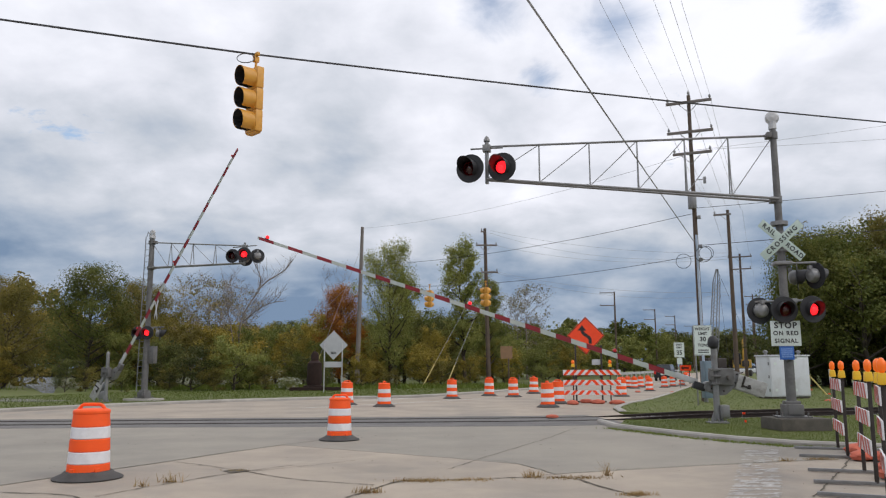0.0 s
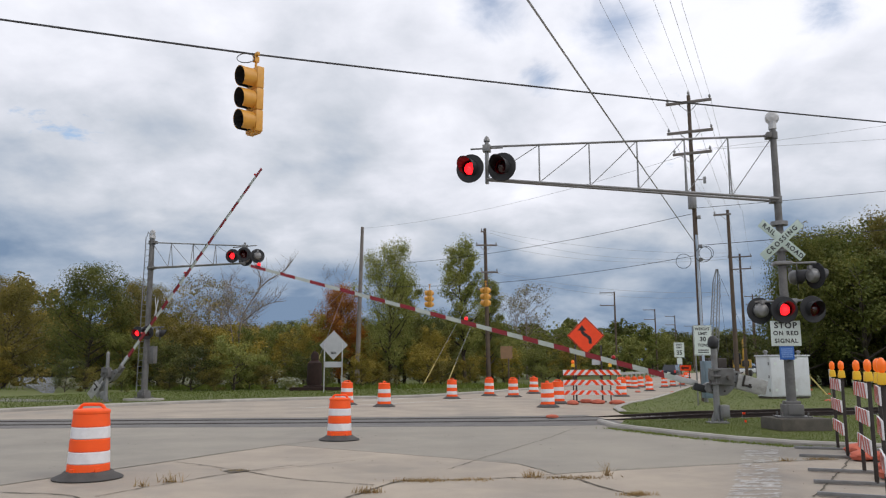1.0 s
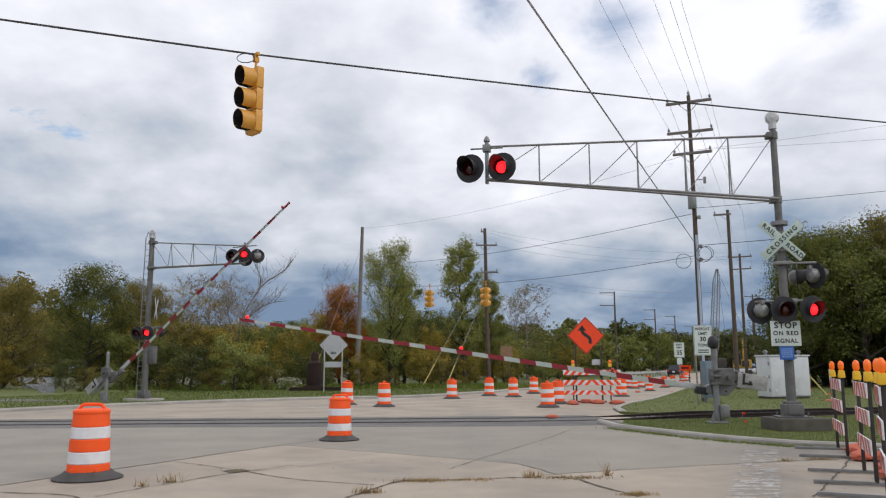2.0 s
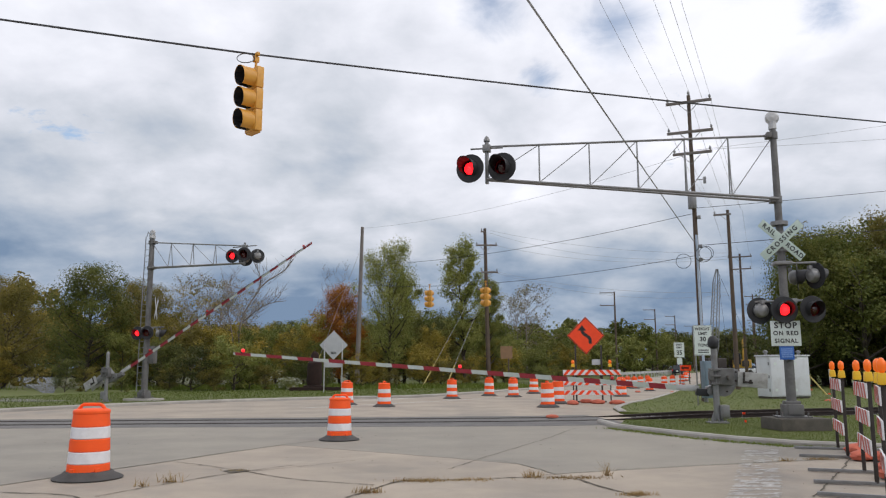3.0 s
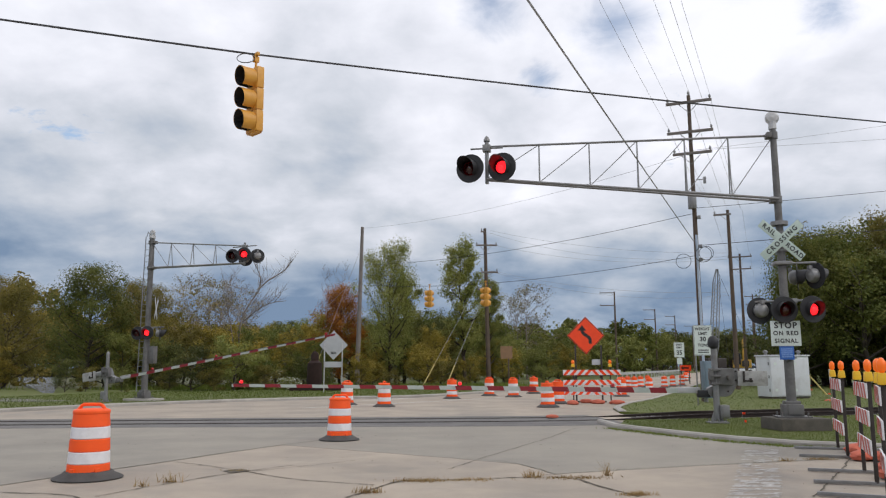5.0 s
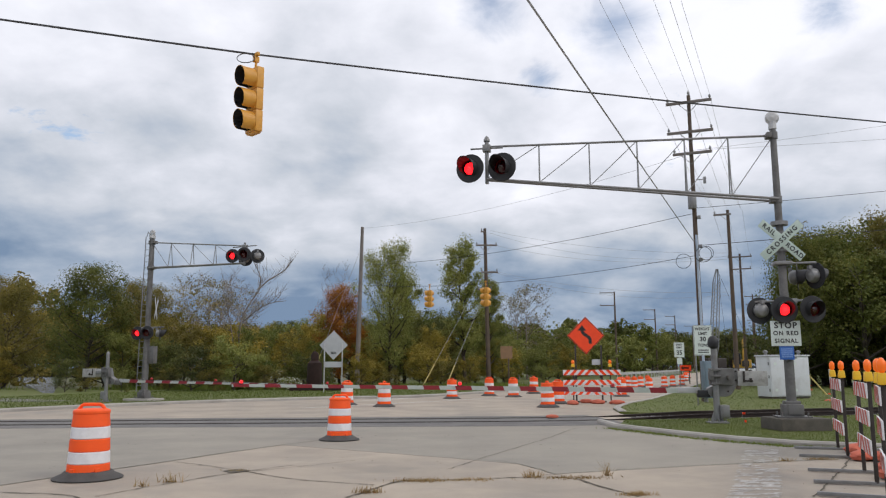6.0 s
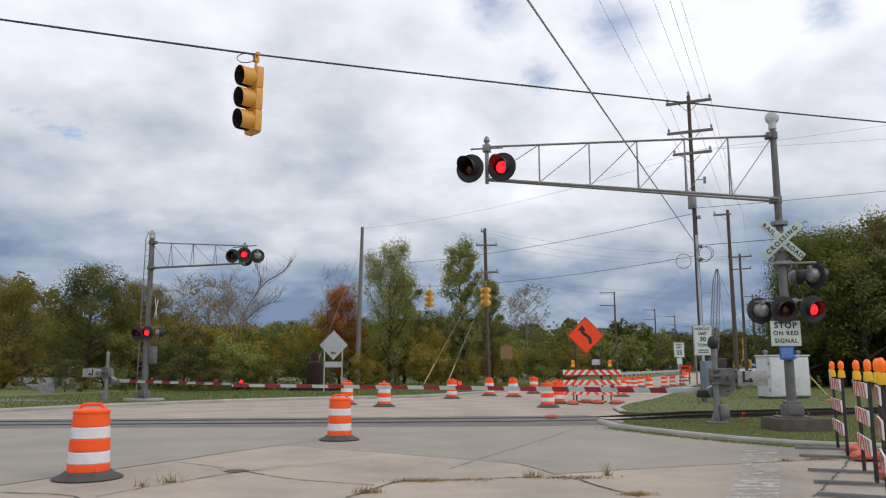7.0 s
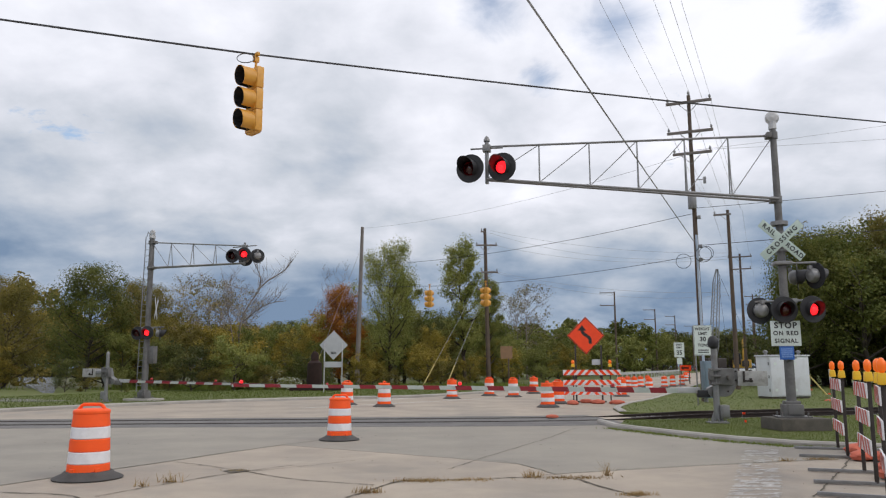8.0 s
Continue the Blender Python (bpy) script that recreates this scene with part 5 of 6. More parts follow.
# ---- traffic drums ----
def traffic_drum():
    t = thing("traffic_drum", pose(0, 0, 0), "orange and white striped plastic traffic drum on a black rubber base", "traffic drum", "traffic drums")
    bands = [(0.05, 0.215, ORANGE), (0.215, 0.385, WHITE_SHEET), (0.385, 0.56, ORANGE), (0.56, 0.725, WHITE_SHEET), (0.725, 1.0, ORANGE)]
    for z0, z1, mat in bands:
        r0, r1 = 0.294 - 0.048 * z0, 0.294 - 0.048 * z1
        prof = [(r0 - 0.012, z0), (r0, z0 + 0.012), (r1, z1 - 0.012), (r1 - 0.012, z1)]
        if z1 == 1.0:
            prof = [(r0 - 0.012, z0), (r0, z0 + 0.012), (r1 - 0.004, 0.905), (r1 + 0.006, 0.915), (r1 + 0.006, 0.945), (r1 - 0.01, 0.965), (r1 - 0.05, 0.975), (0.001, 0.975)]
        part("white_band" if mat is WHITE_SHEET else "orange_band", lathe(bmesh.new(), prof, 28), mat, t)
    part("base", lathe(bmesh.new(), [(0.30, 0.002), (0.47, 0.002), (0.475, 0.018), (0.45, 0.036), (0.36, 0.075), (0.315, 0.112), (0.295, 0.115), (0.28, 0.10), (0.28, 0.01)], 32), RUBBER, t, "black rubber ring base")
    b = tube(bmesh.new(), [(-0.19, 0, 0.96), (-0.14, 0, 1.02), (-0.11, 0, 1.035), (0.11, 0, 1.035), (0.14, 0, 1.02), (0.19, 0, 0.96)], 0.024, 8)
    part("handle", b, ORANGE, t)
    b = bmesh.new()
    for a in (-0.45, 0.75):
        box(b, (0, -0.285, 0.125), (0.08, 0.05, 0.07), pose(0, 0, 0, 0, 0, math.degrees(a)), 0.01)
    part("lug", b, ORANGE, t)
    return t


drum = traffic_drum()
DRUMS = [(-5.06, 11.37), (-2.25, 17.12), (-4.05, 33.0), (-2.37, 31.49), (0.42, 39.07), (2.48, 42.68), (3.64, 40.97), (5.28, 46.01), (4.05, 30.61), (4.85, 33.36), (9.31, 41.23),
         (13.1, 50), (16.3, 58), (17.8, 61), (19.4, 64), (13.25, 56.56), (13.54, 55.78), (14.72, 58.72), (15.89, 61.1), (25.6, 83), (26.5, 86), (28.4, 92), (30.2, 98), (32.5, 104)]
drum.matrix_world = pose(*DRUMS[0], 0.003, 0, 0, 5)
for k, (x, y) in enumerate(DRUMS[1:]):
    copy_thing(drum, pose(x, y, 0.006, random.uniform(-1, 1), random.uniform(-1, 1), 40 * k) @ Matrix.Scale(0.92 if k == 0 else 0.95 if y < 48 else 0.82, 4))


# ---- barricades and signs ----
def stripes(bm_white, w, h, y, slant, count):
    """Slanted bands on a board of w x h, meeting board edges."""
    b = bmesh.new()
    step = w / count
    for k in range(count):
        x = -w / 2 + step * (k + 0.25)
        s = slant * h * (1 if x + step * 0.25 < 0 or slant == 1.0001 else -1 if slant < 1.0001 else 1)
        pts = [(x - s / 2, -h / 2), (x + step * 0.5 - s / 2, -h / 2), (x + step * 0.5 + s / 2, h / 2), (x + s / 2, h / 2)]
        pts = [(min(max(px, -w / 2), w / 2), pz) for px, pz in pts]
        f = [b.verts.new((px, y, pz)) for px, pz in pts]
        g = [b.verts.new((px, y + 0.003, pz)) for px, pz in pts]
        if len({tuple(v.co) for v in f}) < 4:
            continue
        b.faces.new(f)
        b.faces.new(g[::-1])
    return b


def warning_lamp(parent, m, r=0.09, tall=1.0):
    b = bmesh.new()
    box(b, (0, 0, 0.065), (0.16, 0.11, 0.13), bevel=0.02)
    for v in b.verts:
        if v.co.z > 0.065:
            v.co.x *= 0.82
            v.co.y *= 0.85
    case = part("lamp_case", b, BATTERY_YELLOW, parent, "yellow battery lamp case")
    case.matrix_basis = m
    up = pose(0, 0, 0.12 + r * tall) @ Matrix.Diagonal((0.78, 1, tall, 1)) @ pose(0, 0, 0, 90, 0, 0)
    part("lamp_lens", lathe(bmesh.new(), [(0.001, -0.048), (r * 0.55, -0.044), (r * 0.9, -0.022), (r, -0.008), (r, 0.008), (r * 0.9, 0.022), (r * 0.55, 0.044), (0.001, 0.048)], 20, up), AMBER, case, "orange warning lamp lens")


def sandbag(x, y, z, turn, s=1.0):
    b = bmesh.new()
    bmesh.ops.create_icosphere(b, subdivisions=3, radius=1.0)
    for v in b.verts:
        n = noise.noise(v.co * 2.1 + Vector((x, y, 0)))
        v.co *= 1 + 0.18 * n
        v.co.x *= 0.32 * s
        v.co.y *= 0.2 * s
        v.co.z = max(v.co.z, -0.55) * 0.11 * s
    single("sandbag", b, BAG, "faded orange sandbag lying on a barricade foot", "sandbag", group="sandbags", m=pose(x, y, z + 0.06 * s, 0, 0, turn))


def barricade(m, w, rails, label, lamp_tall, posts, post_mat, foot, flat_lamp=False, tall=1.53):
    t = thing("barricade", m, label, "barricade", "barricades")
    for x in posts:
        part("upright", box(bmesh.new(), (x, 0, tall / 2 + 0.01), (0.05, 0.05, tall - 0.03), bevel=0.006), post_mat, t)
        part("foot", box(bmesh.new(), (x, 0, 0.03), (0.05, foot, 0.045), bevel=0.006), GALV, t, "grey steel foot")
    for z, h in rails:
        r = part("rail_board", box(bmesh.new(), (0, -0.04, 0), (w, 0.022, h), bevel=0.004), WHITE_SHEET, t, "white board with slanting red bands")
        r.matrix_basis = pose(0, 0, z)
        part("red_stripes", stripes(None, w, h, -0.0545, 0.9, max(3, round(w / 0.30))), STRIPE_RED if not flat_lamp else ORANGE_SHEET, r)
    for x in posts:
        warning_lamp(t, pose(x, 0, tall), 0.09 if flat_lamp else 0.064, lamp_tall)
    return t


cross = barricade(pose(6.29, 33.3, 0.003, 0, 0, -4), 2.42, ((1.30, 0.22), (0.88, 0.22), (0.46, 0.18)), "wide white and orange striped road barricade with lamps", 1.0, (-0.78, 0.78), DARK_STEEL, 1.3, True)
for x, y in ((5.35, 32.6), (6.15, 33.9), (6.5, 33.2), (7.2, 32.7)):
    sandbag(x, y, 0.01, 20 * x, 1.05)
for (ax, ay), (bx, by) in (((7.33, 14.79), (6.82, 13.45)), ((6.1, 11.59), (5.63, 10.41)), ((5.17, 9.34), (4.75, 8.5))):
    turn = math.degrees(math.atan2(ay - by, ax - bx))
    w = math.hypot(ax - bx, ay - by)
    barricade(pose((ax + bx) / 2, (ay + by) / 2, 0.003, 0, 0, turn + 180), w + 0.14, ((1.22, 0.2), (0.86, 0.2), (0.48, 0.2)), "dark steel barricade with red and white striped boards and orange lamps", 1.35, (-w / 2, w / 2), DARK_STEEL, 1.5, False, 1.34)
for x, y, a in ((7.45, 14.3, 20), (6.95, 13.2, 40), (6.62, 11.7, 10), (6.2, 11.05, 60), (7.2, 13.0, 80)):
    sandbag(x, y, 0.02, a, 0.9)


def plate(name, w, h, mat, parent, m, label="", diamond=False):
    b = box(bmesh.new(), (0, 0, 0), (w, 0.006, h), pose(0, 0, 0, 0, 45, 0) if diamond else None, 0.0)
    ob = part(name, b, mat, parent, label)
    ob.matrix_basis = m
    return ob


def ribbon(points, width, y):
    """A flat band in the x-z plane."""
    b = bmesh.new()
    ps = [Vector(p) for p in points]
    prev = None
    for k, p in enumerate(ps):
        v = ps[min(k + 1, len(ps) - 1)] - ps[max(k - 1, 0)]
        n = Vector((-v.y, v.x)).normalized() * width / 2
        q = b.verts.new((p.x - n.x, y, p.y - n.y)), b.verts.new((p.x + n.x, y, p.y + n.y))
        if prev:
            b.faces.new((prev[0], q[0], q[1], prev[1]))
        prev = q
    return b


def curve_sign():
    t = thing("road_sign", pose(6.4, 35.0, 0.0, 0, 0, 2), "orange diamond road work sign with a black bending arrow", "road sign")
    for x in (-0.48, 0.68):
        part("post", box(bmesh.new(), (x, 0.04, 1.25), (0.07, 0.05, 2.5), bevel=0.006), DARK_STEEL, t)
        part("foot", box(bmesh.new(), (x, 0.0, 0.03), (0.07, 1.1, 0.06), bevel=0.006), DARK_STEEL, t)
    edge = plate("border", 1.17, 1.17, SIGN_BLACK, t, pose(0, 0.0, 2.93), "thin black border", True)
    plate("margin", 1.20, 1.20, ORANGE_SHEET, t, pose(0, 0.004, 2.93), "", True)
    face = plate("face", 1.12, 1.12, ORANGE_SHEET, t, pose(0, -0.005, 2.93), "fluorescent orange face", True)
    line = smooth_line([Vector(p) for p in ((0.19, -0.36), (0.19, -0.20), (0.12, -0.07), (-0.06, 0.06), (-0.15, 0.16), (-0.16, 0.28))], 0.04)
    b = ribbon([(p.x, p.y) for p in line], 0.14, -0.006)
    f = [b.verts.new((x, -0.006, z)) for x, z in ((-0.36, 0.22), (0.03, 0.22), (-0.17, 0.47))]
    b.faces.new(f)
    part("arrow", b, SIGN_BLACK, face, "black bending arrow")
    plate("rear_plate", 0.38, 0.24, SIGN_GREY, t, pose(0.45, 0.08, 1.75), "bare grey plate")


curve_sign()


def post_sign(name, m, w, h, z, label, words, post_x=(0.0,), post_mat=GALV, extra=None, thick=0.05):
    t = thing(name, m, label, "road sign")
    for x in post_x:
        part("post", box(bmesh.new(), (x, 0.03, (z + h / 2) / 2), (thick, 0.04, z + h / 2), bevel=0.005), post_mat, t)
    edge = plate("sign_edge", w, h, SIGN_BLACK, t, pose(0, -0.002, z), "")
    rim = plate("sign_rim", w + 0.03, h + 0.03, SIGN_WHITE, t, pose(0, 0.002, z), "")
    face = plate("sign_face", w - 0.025, h - 0.025, SIGN_WHITE, t, pose(0, -0.006, z), "white sign face with black letters")
    for word, s, dz in words:
        lettering("lettering", word, s, SIGN_BLACK, face, pose(0, -0.006, dz) @ UPRIGHT, 0.002, 1.05)
    return t, face


ws, face = post_sign("road_sign", pose(10.15, 30.5, 0.03, 0, 0, 3), 0.70, 1.14, 2.52, "white weight limit 30 tons sign on a steel post", (("WEIGHT", 0.150, 0.44), ("LIMIT", 0.150, 0.26), ("30", 0.24, 0.04), ("TONS", 0.155, -0.19)), (-0.3,))
wb = part("small_writing", bars(bmesh.new(), 0.42, 0.17, 2, 8, -0.007), SIGN_BLACK, face)
wb.matrix_basis = pose(0, 0, -0.42)
sp, face = post_sign("road_sign", pose(16.6, 55, 0.03, 0, 0, 8), 0.74, 1.02, 2.66, "white speed limit 35 sign on a steel post", (("SPEED", 0.17, 0.36), ("LIMIT", 0.17, 0.16), ("35", 0.42, -0.2)))
plate("lower_plate", 0.38, 0.42, SIGN_WHITE, sp, pose(0, -0.004, 1.88), "small blank white plate")

dm = thing("road_sign", pose(-6.3, 44.8, 0.10, 0, 0, -6), "bare back of a diamond road sign on two steel posts", "road sign")
for x in (-0.52, 0.52):
    part("post", box(bmesh.new(), (x, -0.03, 1.5), (0.06, 0.04, 2.9 if x < 0 else 2.6), pose(0, 0, 0.02), 0.005), GALV_LIGHT, dm)
plate("diamond_plate", 1.17, 1.17, SIGN_GREY, dm, pose(0, 0.01, 2.72), "pale grey diamond plate back", True)
sm = part("small_writing", bars(bmesh.new(), 0.34, 0.16, 2, 11, -0.001), SIGN_BLACK, dm)
sm.matrix_basis = pose(0, 0, 2.28)
plate("lower_plate", 1.0, 0.32, SIGN_GREY, dm, pose(0, 0.01, 1.62), "pale grey lower plate")
bs = thing("road_sign", pose(4.4, 54.5, 0.0, 0, 0, 10), "brown wooden back of a square sign", "road sign")
part("post", box(bmesh.new(), (0.15, 0.03, 1.5), (0.08, 0.06, 3.0), bevel=0.006), WOOD_POLE, bs)
plate("board", 0.85, 0.85, material("brown_board", (0.26, 0.15, 0.08), (0.18, 0.11, 0.06), 0.8), bs, pose(0, 0, 2.55), "weathered brown board")


# ---- cabinets ----
def cabinet():
    t = thing("equipment_cabinet", pose(16.0, 37.0, 0.05, 0, 0, 12), "white painted steel signal equipment cabinet with two doors", "cabinet")
    part("plinth", box(bmesh.new(), (0, 0, 0.06), (2.0, 1.0, 0.12), bevel=0.02), FOUNDATION, t)
    part("body", box(bmesh.new(), (0, 0, 1.02), (2.06, 1.06, 1.85), bevel=0.02), WHITE_BOX, t)
    part("roof", box(bmesh.new(), (0, 0, 1.98), (2.16, 1.16, 0.06), bevel=0.015), WHITE_BOX, t)
    for x in (-0.51, 0.51):
        d = part("door", box(bmesh.new(), (0, 0, 0), (0.98, 0.03, 1.72), bevel=0.012), WHITE_BOX, t)
        d.matrix_basis = pose(x, -0.545, 1.0)
        part("door_handle", box(bmesh.new(), (0.38 * (-1 if x > 0 else 1), -0.03, 0.0), (0.04, 0.04, 0.2), bevel=0.008), GALV, d)
        for z in (-0.6, 0.6):
            part("label_plate", box(bmesh.new(), (-0.25, -0.018, z), (0.14, 0.006, 0.12)), SIGN_WHITE, d)
    for x in (-0.85, 0.9):
        part("vent", lathe(bmesh.new(), [(0.07, 0), (0.07, 0.12), (0.11, 0.12), (0.11, 0.2), (0.001, 0.24)], 12, pose(x, 0, 2.0)), GALV, t)
    for z in (0.4, 1.0, 1.6):
        part("hinge", box(bmesh.new(), (-1.04, -0.45, z), (0.04, 0.06, 0.14), bevel=0.006), GALV, t)


cabinet()
uc = thing("utility_cabinet", pose(11.25, 33.2, 0.05, 0, 0, 6), "blue-grey upright steel utility cabinet beside the pole", "cabinet")
part("body", box(bmesh.new(), (0, 0, 0.95), (0.58, 0.42, 1.55), bevel=0.02), BLUE_BOX, uc)
part("leg", box(bmesh.new(), (-0.2, 0, 0.12), (0.06, 0.3, 0.26), bevel=0.006), GALV, uc)
part("leg", box(bmesh.new(), (0.2, 0, 0.12), (0.06, 0.3, 0.26), bevel=0.006), GALV, uc)
part("door", box(bmesh.new(), (0, -0.22, 0.95), (0.50, 0.02, 1.42), bevel=0.006), BLUE_BOX, uc)


# ---- signals on span wires ----
def traffic_light(m, hang, label, faces):
    t = thing("traffic_light", m, label, "traffic light", "traffic lights")
    for k in range(3):
        b = box(bmesh.new(), (0, 0.0, 0), (0.345, 0.13, 0.365), bevel=0.02)
        s = part("section", b, SIGNAL_YELLOW, t)
        s.matrix_basis = pose(0, 0, -0.305 - 0.37 * k)
        for turn in faces:
            face = pose(0, 0, 0, 0, 0, turn) @ pose(0, -0.065, 0, 90, 0, 0)
            part("lens", lathe(bmesh.new(), [(0.145, 0.0), (0.12, 0.02), (0.06, 0.035), (0.001, 0.04)], 20, face), DARK_LENS, s, "unlit dark lens")
            v = bmesh.new()
            n = 26
            rings = []
            for r in (0.165, 0.157):
                for y in (0, 1):
                    ring = []
                    for j in range(n + 1):
                        a = radians(-68 + 316 * j / n)
                        d = 0.20 + 0.055 * (0.5 + 0.5 * math.sin(a))
                        ring.append(v.verts.new((r * math.cos(a), -0.065 - (d if y else 0), r * math.sin(a))))
                    rings.append(ring)
            o0, o1, i0, i1 = rings
            for a, c in ((o0, o1), (o1, i1), (i1, i0), (i0, o0)):
                for j in range(n):
                    v.faces.new((a[j], a[j + 1], c[j + 1], c[j]))
            bmesh.ops.transform(v, matrix=pose(0, 0, 0, 0, 0, turn), verts=v.verts)
            vs = part("visor", v, SIGNAL_YELLOW, s)
            vs.data.materials.append(BLACK)
            for p in vs.data.polygons:
                c = pose(0, 0, 0, 0, 0, -turn) @ p.center
                nn = pose(0, 0, 0, 0, 0, -turn).to_3x3() @ p.normal
                if nn.x * c.x + nn.z * c.z < -0.01:
                    p.material_index = 1
    b = bmesh.new()
    rod(b, (0, 0, -0.13), (0, 0, hang), 0.022)
    box(b, (0, 0, hang * 0.35), (0.07, 0.09, 0.1), bevel=0.01)
    box(b, (0, 0, hang), (0.16, 0.05, 0.06), bevel=0.01)
    part("hanger", b, SIGNAL_YELLOW, t)
    part("bottom_plate", box(bmesh.new(), (0, 0, -1.238), (0.28, 0.11, 0.02), bevel=0.005), SIGNAL_YELLOW, t)
    return t


swing = traffic_light(pose(-3.12, 12.35, 6.61), 0.13, "yellow three-section traffic light, unlit, hanging on a span wire", (0,))
TRAFFIC_FACE = -46
for x, y, z, a in ((-0.89, 50.7, 6.66, 150), (2.54, 46.0, 6.36, 140)):
    traffic_light(pose(x, y, z, 0, 0, a), 0.24, "yellow traffic light seen from behind on a far span wire", (0, 90))


# ---- poles and wires ----
def wire(a, b, sag, r, mat=WIRE, label="black overhead cable between poles", n=24):
    a, b = Vector(a), Vector(b)
    pts = [a.lerp(b, k / n) - Vector((0, 0, 4 * sag * (k / n) * (1 - k / n))) for k in range(n + 1)]
    single("overhead_wire", tube(bmesh.new(), pts, r, 5), mat, label, "wire", group="overhead wires")


def utility_pole(x, y, h, arms, along, label, wood=WOOD_POLE, r=0.16, lean=(0, 0)):
    """arms: (height, reach to -, reach to +)."""
    t = thing("utility_pole", pose(x, y, -0.1, lean[0], lean[1], along), label, "utility pole", "utility poles")
    part("pole", rod(bmesh.new(), (0, 0, 0), (0, 0, h + 0.1), r, r * 0.62, 12), wood, t)
    for z, a, b in arms:
        cr = part("crossarm", box(bmesh.new(), ((b - a) / 2, -0.12, 0), (a + b, 0.10, 0.12), bevel=0.01), WOOD_GREY, t)
        cr.matrix_basis = pose(0, 0, z + 0.1)
        br = bmesh.new()
        for s in (-0.45, 0.45):
            if -a < s < b:
                rod(br, (s, -0.14, -0.05), (0, -0.1, -0.5), 0.015, seg=5)
        if br.verts:
            part("arm_brace", br, GALV, cr)
        else:
            br.free()
        for s in (-a + 0.08, b - 0.08):
            if abs(s) > 0.2:
                part("insulator", lathe(bmesh.new(), [(0.02, 0.05), (0.02, 0.1), (0.055, 0.12), (0.06, 0.17), (0.03, 0.2), (0.035, 0.24), (0.001, 0.26)], 10, pose(s, -0.12, 0)), GALV, cr)
    return t


ROAD_TURN = -23
main_pole = utility_pole(11.25, 34.0, 13.8, ((13.45, 1.0, 1.0), (12.05, 1.0, 1.0), (11.05, 0.8, 0.9)), ROAD_TURN, "tall wooden utility pole with three crossarms and a transformer", WOOD_POLE, 0.125, (0, 0.0))
part("insulator", lathe(bmesh.new(), [(0.02, 0.0), (0.02, 0.1), (0.06, 0.13), (0.06, 0.2), (0.03, 0.25), (0.001, 0.33)], 10, pose(0, 0, 13.85)), GALV, main_pole)
part("transformer", lathe(bmesh.new(), [(0.001, -0.38), (0.17, -0.38), (0.185, -0.34), (0.185, 0.32), (0.16, 0.38), (0.001, 0.40)], 18, pose(-0.05, -0.28, 8.95)), GALV, main_pole, "grey transformer can")
part("conduit", rod(bmesh.new(), (0.06, -0.19, 0.3), (0.04, -0.17, 7.4), 0.055, seg=10), CONDUIT, main_pole, "pale blue-grey cable conduit")
b = bmesh.new()
for x, z, r in ((-0.55, 6.25, 0.32), (0.42, 6.55, 0.3), (0.3, 6.5, 0.34)):
    ring = [(x + r * math.cos(6.283 * k / 20), -0.25, z + r * math.sin(6.283 * k / 20)) for k in range(21)]
    tube(b, ring, 0.012, 4)
part("cable_coil", b, WIRE, main_pole, "coiled spare cable")
b = bmesh.new()
rod(b, (0.2, -0.1, 9.9), (0.5, -0.15, 9.9), 0.02, seg=6)
box(b, (0.52, -0.15, 9.85), (0.12, 0.1, 0.3), bevel=0.01)
for z in (8.2, 6.9, 6.3):
    box(b, (0.18, -0.1, z), (0.16, 0.14, 0.14), bevel=0.01)
part("fuse_holder", b, GALV, main_pole)
POLES = [(11.25, 34.0, 13.45), (19.1, 51.0, 11.6), (29.0, 75.0, 12.1), (46.0, 115.0, 11.8), (67.7, 170.0, 11.4)]
for x, y, h in POLES[1:]:
    utility_pole(x, y, h + 0.3, ((h, 1.1, 1.1), (h - 1.2, 1.0, 1.0)) if y > 60 else ((h, 0.9, 0.2),), ROAD_TURN, "brown wooden utility pole beside the road")
for x, y, h in ((23.7, 107.0, 11.8), (38.2, 140.0, 11.8), (47.7, 160.0, 11.9), (64.0, 200.0, 11.9)):
    utility_pole(x, y, h, ((h - 0.15, 2.0, 0.1), (h - 1.9, 2.0, 0.1)), ROAD_TURN + 12, "dark utility pole with arms to one side")
utility_pole(-6.4, 58.0, 12.1, (), 0, "bare grey wooden utility pole in the verge", WOOD_GREY, 0.19, (0, 1.3))
utility_pole(3.35, 58.0, 11.95, ((11.7, 0.35, 0.0), (10.65, 0.75, 0.9), (8.6, 0.4, 0.9), (7.3, 0.7, 0.4)), 8, "brown wooden utility pole with small crossarms in the verge", WOOD_POLE, 0.18, (0, -0.8))

side = Vector((math.cos(radians(ROAD_TURN)), math.sin(radians(ROAD_TURN)), 0))
back = Vector((-0.40, -0.917, 0))
for z, offs in ((13.75, (-0.92, 0.0, 0.92)), (12.3, (-0.92, 0.92))):
    for s in offs:
        a = Vector((11.25, 34.0, z + (0.35 if s == 0 else 0))) + side * s
        wire(a, a + back * 46 + Vector((0, 0, 0.6)), 0.7, 0.006, WIRE_PALE, "thin pale overhead power line")
        wire(a, Vector((19.1, 51.0, 11.95)) + side * s * 0.9, 0.35, 0.0075, WIRE_PALE, "thin pale overhead power line")
        for p, q in zip(POLES[1:], POLES[2:]):
            wire(Vector((p[0], p[1], p[2] + 0.3)) + side * s, Vector((q[0], q[1], q[2] + 0.3)) + side * s, 0.5, 0.0075, WIRE_PALE, "thin pale overhead power line")
for s in (-0.3, 0.5):
    wire(Vector((11.25, 34, 11.2)) + side * s, (60, 46 + 4 * s, 22.0 - 3 * s), 0.9, 0.0075, WIRE_PALE, "thin pale overhead power line")
